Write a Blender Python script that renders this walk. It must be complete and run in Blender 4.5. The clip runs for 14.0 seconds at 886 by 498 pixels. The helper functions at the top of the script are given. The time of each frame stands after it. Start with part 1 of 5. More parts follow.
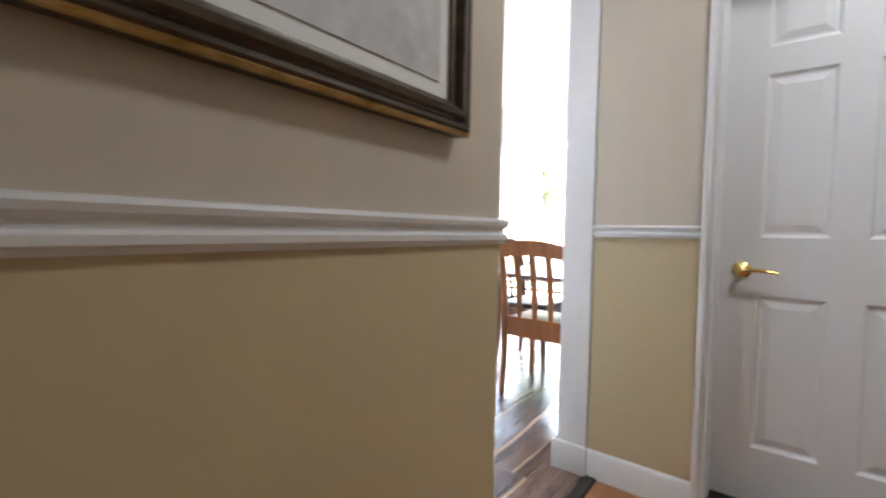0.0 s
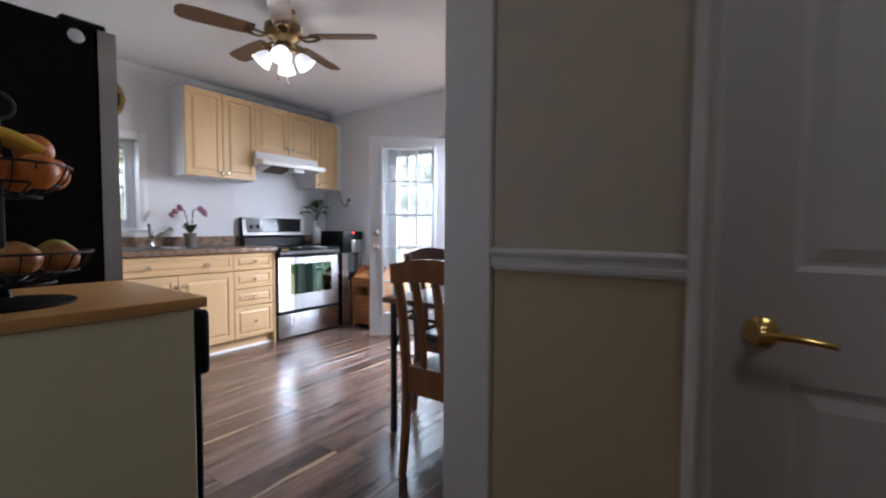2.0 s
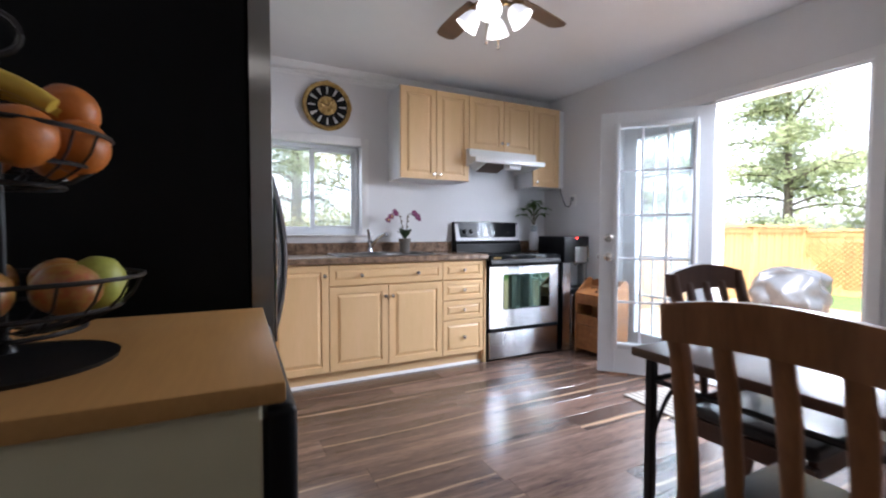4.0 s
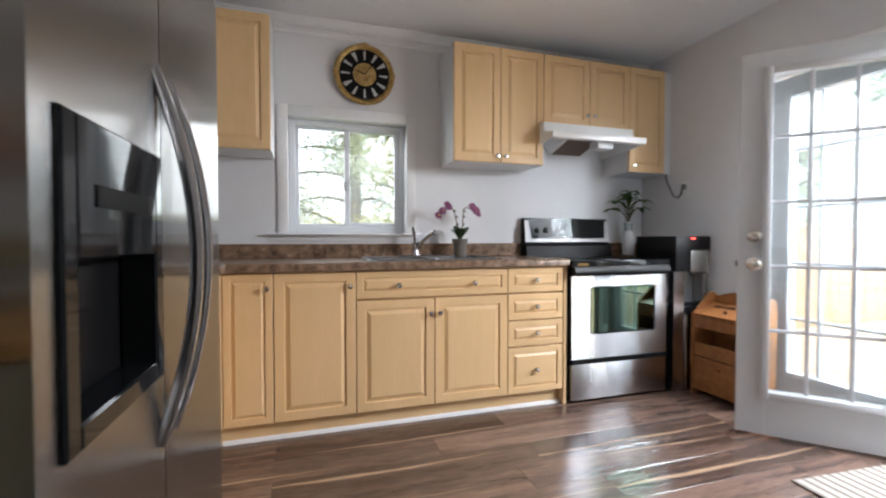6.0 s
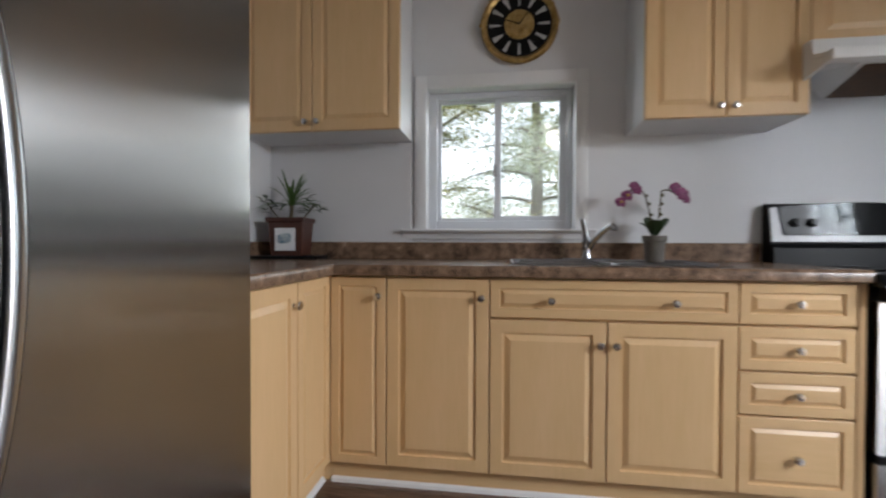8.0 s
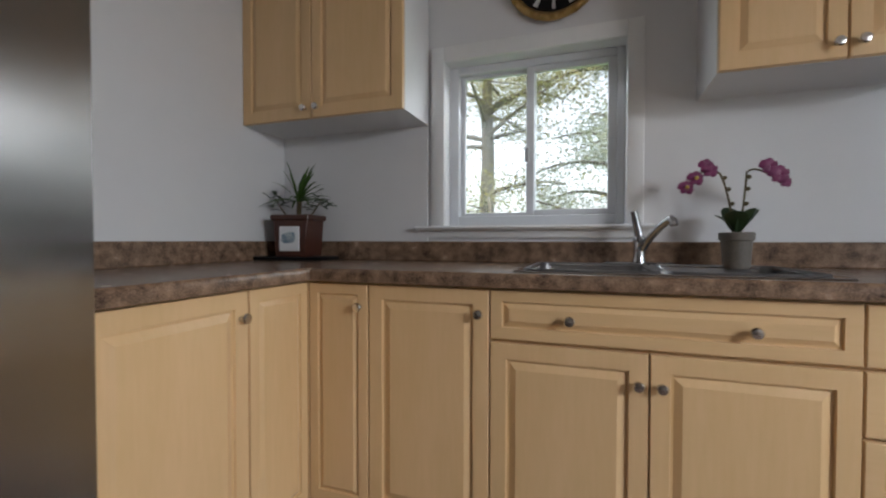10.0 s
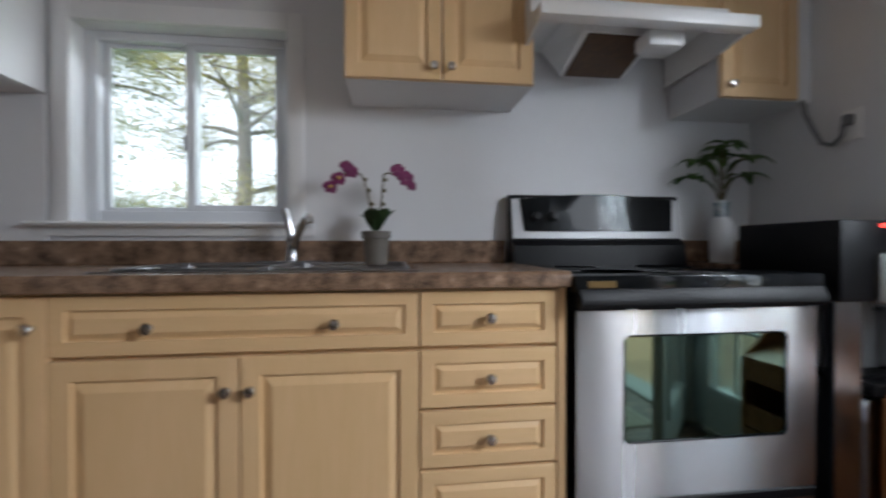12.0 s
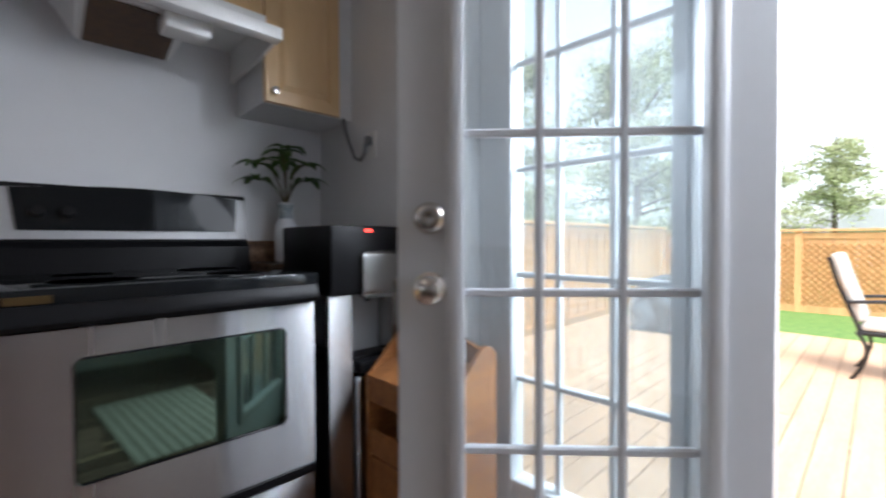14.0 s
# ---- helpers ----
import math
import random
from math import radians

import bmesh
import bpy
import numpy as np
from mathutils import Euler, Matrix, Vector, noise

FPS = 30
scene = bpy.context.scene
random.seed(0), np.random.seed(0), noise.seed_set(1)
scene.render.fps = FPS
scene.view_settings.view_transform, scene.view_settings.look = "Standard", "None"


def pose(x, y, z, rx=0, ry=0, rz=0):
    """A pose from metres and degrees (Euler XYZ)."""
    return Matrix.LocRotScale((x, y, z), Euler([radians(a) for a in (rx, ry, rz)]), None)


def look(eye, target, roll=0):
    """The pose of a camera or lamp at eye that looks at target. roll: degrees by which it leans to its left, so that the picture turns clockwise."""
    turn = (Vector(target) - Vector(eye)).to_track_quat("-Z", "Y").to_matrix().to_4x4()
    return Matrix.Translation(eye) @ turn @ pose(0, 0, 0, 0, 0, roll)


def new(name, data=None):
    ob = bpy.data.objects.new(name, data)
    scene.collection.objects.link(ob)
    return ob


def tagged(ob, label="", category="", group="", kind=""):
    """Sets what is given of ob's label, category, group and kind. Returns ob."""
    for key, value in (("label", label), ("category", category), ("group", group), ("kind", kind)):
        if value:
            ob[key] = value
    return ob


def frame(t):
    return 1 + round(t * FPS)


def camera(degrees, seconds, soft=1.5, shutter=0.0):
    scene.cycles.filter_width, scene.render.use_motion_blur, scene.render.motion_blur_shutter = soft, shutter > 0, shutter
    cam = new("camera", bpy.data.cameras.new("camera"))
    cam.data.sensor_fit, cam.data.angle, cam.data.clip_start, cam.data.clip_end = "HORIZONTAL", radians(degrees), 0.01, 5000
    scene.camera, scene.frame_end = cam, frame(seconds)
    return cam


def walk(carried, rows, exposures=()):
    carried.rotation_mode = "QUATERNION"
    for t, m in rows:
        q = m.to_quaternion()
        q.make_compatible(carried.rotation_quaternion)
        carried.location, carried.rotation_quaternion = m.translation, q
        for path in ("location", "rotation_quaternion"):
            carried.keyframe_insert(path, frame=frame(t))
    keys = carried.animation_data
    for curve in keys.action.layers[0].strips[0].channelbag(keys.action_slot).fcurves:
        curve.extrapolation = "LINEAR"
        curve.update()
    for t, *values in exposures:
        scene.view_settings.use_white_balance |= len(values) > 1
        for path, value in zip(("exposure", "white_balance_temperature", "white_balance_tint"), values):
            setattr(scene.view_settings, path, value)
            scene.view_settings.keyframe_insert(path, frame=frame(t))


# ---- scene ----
cam = camera(91.8, 14.0, soft=2.1, shutter=0.5)
PATH = [
    (0, (-0.411, -0.444, 1.037), (1.163, 0.787, 0.948), 1.0),
    (0.5, (-0.175, -0.442, 1.069), (1.508, 0.635, 0.978), 1.1),
    (1, (0.063, -0.407, 1.087), (1.8, 0.581, 0.997), 1.0),
    (1.5, (0.313, -0.389, 1.109), (2.044, 0.608, 1.017), 0.5),
    (2, (0.52, -0.295, 1.11), (2.164, 0.839, 1.015), 0.3),
    (2.5, (0.699, -0.155, 1.114), (2.205, 1.157, 1.021), 0.3),
    (3, (0.857, -0.043, 1.111), (2.133, 1.495, 1.025), 0.0),
    (3.2, (0.895, 0.016, 1.116), (2.064, 1.636, 1.03), 0.1),
    (5.3, (1.268, 0.824, 1.101), (2.042, 2.667, 1.028), -0.1),
    (5.5, (1.3, 0.894, 1.09), (2.048, 2.748, 1.023), 0.0),
    (6, (1.442, 1.036, 1.058), (2.042, 2.944, 1.009), 0.0),
    (6.5, (1.531, 1.184, 1.045), (1.91, 3.147, 1.0), -0.0),
    (7, (1.584, 1.376, 1.02), (1.793, 3.365, 0.979), 0.0),
    (7.5, (1.659, 1.545, 1.017), (1.688, 3.544, 0.978), 0.2),
    (8, (1.741, 1.697, 1.019), (1.464, 3.678, 0.99), 0.2),
    (8.2, (1.756, 1.75, 1.02), (1.361, 3.711, 0.991), 0.3),
    (10.3, (2.065, 2.133, 1.027), (1.401, 4.019, 0.992), 0.1),
    (10.5, (2.122, 2.137, 1.018), (1.478, 4.03, 0.993), 0.3),
    (11, (2.262, 2.15, 1.023), (1.759, 4.085, 0.997), 0.2),
    (11.5, (2.393, 2.195, 1.006), (2.204, 4.186, 0.985), 0.1),
    (12, (2.519, 2.244, 0.999), (2.768, 4.228, 0.985), -0.1),
    (12.5, (2.614, 2.259, 0.998), (3.306, 4.136, 0.987), -0.1),
    (13, (2.718, 2.212, 1.008), (3.725, 3.94, 0.977), -0.1),
    (13.5, (2.9, 2.136, 1.017), (4.107, 3.73, 0.98), -0.2),
    (14, (3.091, 2.054, 1.022), (4.491, 3.482, 0.981), -0.2),
]
walk(cam, [(t, look(eye, target, roll)) for t, eye, target, roll in PATH], exposures=[(0.0,4.9,5600,10),(0.5,4.15,5650,10),(1.0,3.9,5750,10),(1.5,3.1,5800,10),(2.0,2.25,5800,16),(3.2,2.2,5800,16),(5.3,2.36,6050,13),(6.5,2.05,6350,12),(8.0,1.57,6300,12),(11.0,1.36,6300,11),(13.0,1.40,5800,12),(14.0,1.42,6050,13)])

# ---- light ----
world = bpy.data.worlds.new("world")
scene.world = world
world.use_nodes = True
wn, wl = world.node_tree.nodes, world.node_tree.links
sky = wn.new("ShaderNodeTexSky")
sky.sky_type = "NISHITA"
sky.sun_disc = False
sky.sun_elevation, sky.sun_rotation = radians(60), radians(233.1)
sky.air_density, sky.dust_density, sky.ozone_density = 1.0, 3.0, 1.0
veil = wn.new("ShaderNodeHueSaturation")
veil.inputs["Saturation"].default_value, veil.inputs["Value"].default_value = 0.3, 1.35
wl.new(sky.outputs["Color"], veil.inputs["Color"])
wl.new(veil.outputs["Color"], wn["Background"].inputs["Color"])
wn["Background"].inputs["Strength"].default_value = 0.15

sun_data = bpy.data.lights.new("sun", "SUN")
sun_data.energy, sun_data.angle, sun_data.color = 1.85, radians(30), (1.0, 0.95, 0.88)
sun = new("sun", sun_data)
sun.matrix_world = look((-6, -4.5, 13), (0, 0, 0))


def area_light(name, eye, target, w, h, watts, color):
    d = bpy.data.lights.new(name, "AREA")
    d.shape, d.size, d.size_y, d.energy, d.color = "RECTANGLE", w, h, watts, color
    ob = new(name, d)
    ob.matrix_world = look(eye, target)
    return ob


# sky light that enters by the doorway, the fixed light and the kitchen window, and the hall's ceiling lamp
area_light("doorway_light", (4.85, 1.58, 2.15), (1.9, 3.0, -0.3), 0.90, 0.90, 56, (0.93, 0.97, 1.0))
area_light("fixed_light_light", (4.42, 2.65, 1.08), (0.0, 2.4, -1.9), 0.52, 1.65, 5.5, (0.93, 0.97, 1.0))
area_light("window_light", (1.71, 4.24, 1.50), (1.71, 0, -1.0), 0.70, 0.65, 1.3, (0.93, 0.97, 1.0))
area_light("hall_light", (0.75, -0.95, 2.46), (0.74, -0.95, 0), 0.32, 0.32, 0.5, (1.0, 0.93, 0.82))

# ---- materials ----


def mat(name, color, rough=0.5, metal=0.0, var=0.12, scale=6.0, bump=0.0, bump_scale=120.0, stretch=(1, 1, 1), tint=None, per_object=0.0, spec=0.5, coat=0.0, aniso=0.0, aniso_turn=0.0):
    """A surface with slow stains, fine grain and relief, in object space."""
    m = bpy.data.materials.new(name)
    m.use_nodes = True
    n, l = m.node_tree.nodes, m.node_tree.links
    b = n["Principled BSDF"]
    b.inputs["Roughness"].default_value = rough
    b.inputs["Metallic"].default_value = metal
    b.inputs["Specular IOR Level"].default_value = spec
    b.inputs["Coat Weight"].default_value = coat
    if aniso:
        tg = n.new("ShaderNodeTangent")
        tg.direction_type, tg.axis = "RADIAL", "Z"
        l.new(tg.outputs["Tangent"], b.inputs["Tangent"])
        b.inputs["Anisotropic"].default_value, b.inputs["Anisotropic Rotation"].default_value = aniso, aniso_turn
    tc = n.new("ShaderNodeTexCoord")
    mp = n.new("ShaderNodeMapping")
    mp.inputs["Scale"].default_value = stretch
    l.new(tc.outputs["Object"], mp.inputs["Vector"])
    n1, n2 = n.new("ShaderNodeTexNoise"), n.new("ShaderNodeTexNoise")
    for node, s, d in ((n1, scale, 4), (n2, scale * 9, 5)):
        node.inputs["Scale"].default_value, node.inputs["Detail"].default_value = s, d
        l.new(mp.outputs["Vector"], node.inputs["Vector"])
    add = n.new("ShaderNodeMath")
    add.operation = "MULTIPLY_ADD"
    add.inputs[1].default_value = 0.4
    l.new(n2.outputs["Fac"], add.inputs[0])
    half = n.new("ShaderNodeMath")
    half.operation = "MULTIPLY"
    half.inputs[1].default_value = 0.6
    l.new(n1.outputs["Fac"], half.inputs[0])
    l.new(half.outputs[0], add.inputs[2])
    ramp = n.new("ShaderNodeValToRGB")
    c2 = tint or tuple(c * (1 - 2 * var) for c in color)
    ramp.color_ramp.elements[0].position, ramp.color_ramp.elements[1].position = 0.32, 0.68
    ramp.color_ramp.elements[0].color, ramp.color_ramp.elements[1].color = (*c2, 1), (*color, 1)
    l.new(add.outputs[0], ramp.inputs["Fac"])
    out = ramp.outputs["Color"]
    if per_object:
        oi, hs = n.new("ShaderNodeObjectInfo"), n.new("ShaderNodeHueSaturation")
        mr = n.new("ShaderNodeMapRange")
        mr.inputs["To Min"].default_value, mr.inputs["To Max"].default_value = 1 - per_object, 1 + per_object
        l.new(oi.outputs["Random"], mr.inputs["Value"])
        l.new(mr.outputs["Result"], hs.inputs["Value"])
        l.new(out, hs.inputs["Color"])
        out = hs.outputs["Color"]
    l.new(out, b.inputs["Base Color"])
    rr = n.new("ShaderNodeMapRange")
    rr.inputs["To Min"].default_value, rr.inputs["To Max"].default_value = max(0.02, rough * 0.85), min(1, rough * 1.15)
    l.new(n1.outputs["Fac"], rr.inputs["Value"])
    l.new(rr.outputs["Result"], b.inputs["Roughness"])
    if bump:
        n3, bp = n.new("ShaderNodeTexNoise"), n.new("ShaderNodeBump")
        n3.inputs["Scale"].default_value, n3.inputs["Detail"].default_value = bump_scale, 3
        l.new(mp.outputs["Vector"], n3.inputs["Vector"])
        bp.inputs["Strength"].default_value, bp.inputs["Distance"].default_value = bump, 0.002
        l.new(n3.outputs["Fac"], bp.inputs["Height"])
        l.new(bp.outputs["Normal"], b.inputs["Normal"])
    return m


def glass(name, color=(0.97, 0.99, 0.98), gloss=0.04, rough=0.0, tone=(1, 1, 1), haze=0.0):
    m = bpy.data.materials.new(name)
    m.use_nodes = True
    n, l = m.node_tree.nodes, m.node_tree.links
    n.remove(n["Principled BSDF"])
    t, g, mix, lw = n.new("ShaderNodeBsdfTransparent"), n.new("ShaderNodeBsdfGlossy"), n.new("ShaderNodeMixShader"), n.new("ShaderNodeLayerWeight")
    t.inputs["Color"].default_value = (*color, 1)
    g.inputs["Roughness"].default_value = rough
    g.inputs["Color"].default_value = (*tone, 1)
    lw.inputs["Blend"].default_value = 0.25
    mr = n.new("ShaderNodeMapRange")
    mr.inputs["To Min"].default_value, mr.inputs["To Max"].default_value = gloss, 0.7
    l.new(lw.outputs["Fresnel"], mr.inputs["Value"])
    l.new(mr.outputs["Result"], mix.inputs["Fac"])
    l.new(t.outputs[0], mix.inputs[1])
    l.new(g.outputs[0], mix.inputs[2])
    out = mix.outputs[0]
    # Painted haze: translucent white mixed into the pane to pale the view.
    if haze:
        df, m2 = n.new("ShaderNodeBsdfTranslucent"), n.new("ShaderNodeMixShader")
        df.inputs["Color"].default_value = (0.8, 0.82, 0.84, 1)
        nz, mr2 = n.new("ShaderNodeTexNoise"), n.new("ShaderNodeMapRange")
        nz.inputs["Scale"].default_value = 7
        mr2.inputs["To Min"].default_value, mr2.inputs["To Max"].default_value = haze * 0.6, haze * 1.4
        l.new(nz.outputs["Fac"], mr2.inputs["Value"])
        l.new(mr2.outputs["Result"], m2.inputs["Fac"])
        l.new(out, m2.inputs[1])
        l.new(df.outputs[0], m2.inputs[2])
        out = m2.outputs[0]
    l.new(out, n["Material Output"].inputs["Surface"])
    return m


def glow(name, color, strength):
    m = bpy.data.materials.new(name)
    m.use_nodes = True
    b = m.node_tree.nodes["Principled BSDF"]
    b.inputs["Base Color"].default_value = (*color, 1)
    b.inputs["Emission Color"].default_value = (*color, 1)
    b.inputs["Emission Strength"].default_value = strength
    return m


M_WALL = mat("white_wall_paint", (0.66, 0.66, 0.675), 0.6, var=0.02, scale=1.5, bump=0.15, bump_scale=250)
M_CEIL = mat("ceiling_paint", (0.69, 0.69, 0.70), 0.75, var=0.02, scale=1.2, bump=0.2, bump_scale=200)
M_GREIGE = mat("greige_wallpaper", (0.56, 0.50, 0.41), 0.6, var=0.04, scale=2, bump=0.3, bump_scale=160, stretch=(1, 1, 0.12))
M_BEIGE = mat("beige_wall_paint", (0.54, 0.45, 0.275), 0.6, var=0.03, scale=2, bump=0.12, bump_scale=220)
M_TRIM = mat("white_trim_paint", (0.73, 0.73, 0.735), 0.38, var=0.03, scale=3, bump=0.08, bump_scale=60)
M_DOOR = mat("white_door_paint", (0.75, 0.76, 0.78), 0.35, var=0.02, scale=2, bump=0.12, bump_scale=180, stretch=(1, 1, 0.15))
# Deck doors' white paint, greyed so that their shade sits in the colour.
M_DECKDOOR = mat("shaded_white_door_paint", (0.58, 0.605, 0.64), 0.4, var=0.03, scale=2, bump=0.06, bump_scale=180)
M_MAPLE = mat("maple_veneer", (0.70, 0.475, 0.26), 0.36, var=0.05, scale=2.5, bump=0.05, bump_scale=90, stretch=(3, 3, 0.35), tint=(0.63, 0.425, 0.212), per_object=0.03)
M_MAPLE_H = mat("maple_veneer_level", (0.70, 0.475, 0.26), 0.36, var=0.05, scale=2.5, bump=0.05, bump_scale=90, stretch=(0.35, 3, 3), tint=(0.63, 0.425, 0.212), per_object=0.03)
M_MELA = mat("white_melamine", (0.64, 0.64, 0.65), 0.45, var=0.02, scale=3)
M_COUNTER = mat("brown_laminate_counter", (0.33, 0.21, 0.135), 0.26, scale=24, tint=(0.035, 0.02, 0.014), bump=0.03)
M_STEEL = mat("brushed_stainless", (0.36, 0.352, 0.34), 0.22, 1.0, var=0.02, scale=1.5, stretch=(0.3, 0.3, 5), aniso=1.0, aniso_turn=0.0)
M_STEEL_H = mat("brushed_steel_front", (0.52, 0.53, 0.55), 0.26, 1.0, var=0.03, scale=2, stretch=(5, 5, 0.3), aniso=1.0, aniso_turn=0.25)
M_CHROME = mat("chrome", (0.47, 0.47, 0.48), 0.14, 1.0, var=0.02)
# Steel of the sink bowls, set darker and rougher than the rim.
M_BOWL = mat("dull_dark_steel", (0.20, 0.20, 0.205), 0.35, 1.0, var=0.06, scale=8)
M_NICKEL = mat("satin_nickel", (0.70, 0.67, 0.63), 0.25, 1.0, var=0.04, scale=20)
M_BRASS = mat("polished_brass", (0.78, 0.55, 0.20), 0.16, 1.0, var=0.05, scale=20)
M_BLACK = mat("black_plastic", (0.006, 0.006, 0.007), 0.38, var=0.1, scale=8, spec=0.16)
M_BLACKTEX = mat("black_textured_steel", (0.005, 0.005, 0.005), 0.55, var=0.1, scale=3, bump=0.25, bump_scale=260, spec=0.10)
M_BLACKGLASS = mat("black_glass", (0.008, 0.009, 0.010), 0.07, var=0.05, scale=3, spec=0.25)
M_GREY = mat("grey_plastic", (0.42, 0.43, 0.44), 0.35, 0.4, var=0.04)
M_WHITE = mat("white_enamel", (0.78, 0.78, 0.77), 0.25, var=0.02, scale=3)
M_CREAM = mat("cream_enamel", (0.55, 0.51, 0.35), 0.45, spec=0.3, var=0.04, scale=2)
M_BUTCHER = mat("varnished_wood_top", (0.46, 0.25, 0.085), 0.45, spec=0.2, scale=3, tint=(0.38, 0.20, 0.07), stretch=(0.4, 4, 4), bump=0.03)
M_OAK = mat("oak_chair_wood", (0.30, 0.125, 0.045), 0.35, scale=4, tint=(0.17, 0.065, 0.022), stretch=(4, 4, 0.5), bump=0.06)
# Wood of the second chair, darker than the oak.
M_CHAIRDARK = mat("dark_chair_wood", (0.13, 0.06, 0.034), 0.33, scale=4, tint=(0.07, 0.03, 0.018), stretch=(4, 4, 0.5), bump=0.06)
M_TABLE = mat("dark_table_wood", (0.10, 0.05, 0.03), 0.3, scale=4, tint=(0.05, 0.025, 0.016), stretch=(0.4, 4, 4), bump=0.04)
M_PINE = mat("orange_pine", (0.43, 0.185, 0.06), 0.4, scale=5, tint=(0.20, 0.07, 0.02), stretch=(4, 0.6, 4), bump=0.06)
M_LEATHER = mat("dark_leather", (0.022, 0.018, 0.017), 0.33, var=0.2, scale=10, bump=0.3, bump_scale=140)
M_IRON = mat("black_iron", (0.014, 0.013, 0.013), 0.4, 0.3, var=0.1)
M_PLANK = mat("walnut_laminate", (0.205, 0.130, 0.098), 0.22, spec=0.8, scale=2.2, tint=(0.034, 0.022, 0.020), stretch=(0.7, 7, 1), bump=0.02, bump_scale=30, per_object=0.40)


def sapwood(m):
    """Gives each plank its own run of grain, and many planks one wandering pale streak along their length."""
    n, l = m.node_tree.nodes, m.node_tree.links
    oi, tc = n.new("ShaderNodeObjectInfo"), n.new("ShaderNodeTexCoord")
    far = n.new("ShaderNodeVectorMath")
    far.operation = "MULTIPLY_ADD"
    far.inputs[1].default_value = (41.0, 17.0, 5.0)
    l.new(oi.outputs["Random"], far.inputs[0])
    l.new(tc.outputs["Object"], far.inputs[2])
    for node in n:
        if node.bl_idname == "ShaderNodeMapping":
            l.new(far.outputs[0], node.inputs["Vector"])

    def calc(op, a, b):
        node = n.new("ShaderNodeMath")
        node.operation = op
        for k, v in enumerate((a, b)):
            if isinstance(v, (int, float)):
                node.inputs[k].default_value = v
            else:
                l.new(v, node.inputs[k])
        return node.outputs[0]

    def wander(rate):
        sc, nz = n.new("ShaderNodeVectorMath"), n.new("ShaderNodeTexNoise")
        sc.operation = "MULTIPLY"
        sc.inputs[1].default_value = (rate, 0.0, 0.0)
        nz.inputs["Scale"].default_value, nz.inputs["Detail"].default_value = 1.0, 4
        l.new(far.outputs[0], sc.inputs[0])
        l.new(sc.outputs[0], nz.inputs["Vector"])
        return nz.outputs["Fac"]
    sx = n.new("ShaderNodeSeparateXYZ")
    l.new(tc.outputs["Object"], sx.inputs[0])
    lane = calc("ADD", calc("MULTIPLY", calc("FRACT", calc("MULTIPLY", oi.outputs["Random"], 7.31), 0), 0.15), calc("MULTIPLY", calc("SUBTRACT", wander(1.1), 0.5), 0.10))
    away = calc("ABSOLUTE", calc("SUBTRACT", sx.outputs["Y"], lane), 0)
    half = calc("MULTIPLY", calc("SUBTRACT", wander(1.0), calc("ADD", calc("MULTIPLY", oi.outputs["Random"], 0.30), 0.33)), 0.055)
    edge = calc("SUBTRACT", half, away)
    soft = n.new("ShaderNodeMapRange")
    soft.inputs["From Min"].default_value, soft.inputs["From Max"].default_value = -0.004, 0.007
    l.new(edge, soft.inputs["Value"])
    b = n["Principled BSDF"]
    mix = n.new("ShaderNodeMix")
    mix.data_type = "RGBA"
    l.new(calc("MULTIPLY", soft.outputs["Result"], 0.68), mix.inputs[0])
    l.new(b.inputs["Base Color"].links[0].from_socket, mix.inputs[6])
    mix.inputs[7].default_value = (0.50, 0.34, 0.22, 1)
    l.new(mix.outputs[2], b.inputs["Base Color"])


sapwood(M_PLANK)
M_HALLPLANK = mat("orange_laminate", (0.42, 0.19, 0.07), 0.3, scale=4, tint=(0.28, 0.11, 0.04), stretch=(4, 0.4, 1), per_object=0.12)
M_SUB = mat("dark_underlay", (0.03, 0.022, 0.018), 0.8)
M_GLASS = glass("window_glass", haze=0.045)
M_DOORGLASS = glass("door_glass", (0.90, 0.94, 0.945), 0.05, haze=0.035)
M_GOLD = mat("antique_gold", (0.58, 0.40, 0.17), 0.36, 0.85, scale=30, tint=(0.22, 0.13, 0.03), bump=0.25, bump_scale=120)
M_DIAL = mat("black_dial", (0.008, 0.007, 0.007), 0.5, var=0.1, spec=0.12)
M_SILVERPAINT = mat("silver_paint", (0.38, 0.38, 0.385), 0.5, 0.5, var=0.05)
M_NUM = mat("dull_silver_numeral", (0.50, 0.50, 0.49), 0.45, 0.3, var=0.1)
M_FRAME = mat("bronze_picture_frame", (0.10, 0.07, 0.04), 0.33, 0.35, scale=30, tint=(0.03, 0.022, 0.015), bump=0.3, bump_scale=120)
M_MAT = mat("picture_mat_paper", (0.80, 0.80, 0.78), 0.5, var=0.02)
M_PRINT = mat("grey_print", (0.74, 0.74, 0.73), 0.5, scale=3.0, tint=(0.40, 0.40, 0.41))
M_LEAF = mat("glossy_leaf", (0.10, 0.18, 0.04), 0.38, scale=12, tint=(0.03, 0.075, 0.015))
M_DLEAF = mat("dark_leaf", (0.03, 0.062, 0.018), 0.45, scale=12, tint=(0.01, 0.02, 0.01))
M_PETAL = mat("magenta_petal", (0.19, 0.016, 0.095), 0.5, scale=30, tint=(0.10, 0.01, 0.06))
M_PETAL_Y = mat("yellow_petal", (0.62, 0.42, 0.10), 0.5, scale=30)
M_STEM = mat("brown_stem", (0.10, 0.075, 0.03), 0.6)
M_POT = mat("grey_stoneware", (0.135, 0.122, 0.108), 0.7, scale=14, tint=(0.085, 0.075, 0.065), bump=0.2)
M_PORC = mat("white_porcelain", (0.74, 0.76, 0.78), 0.2, var=0.03)
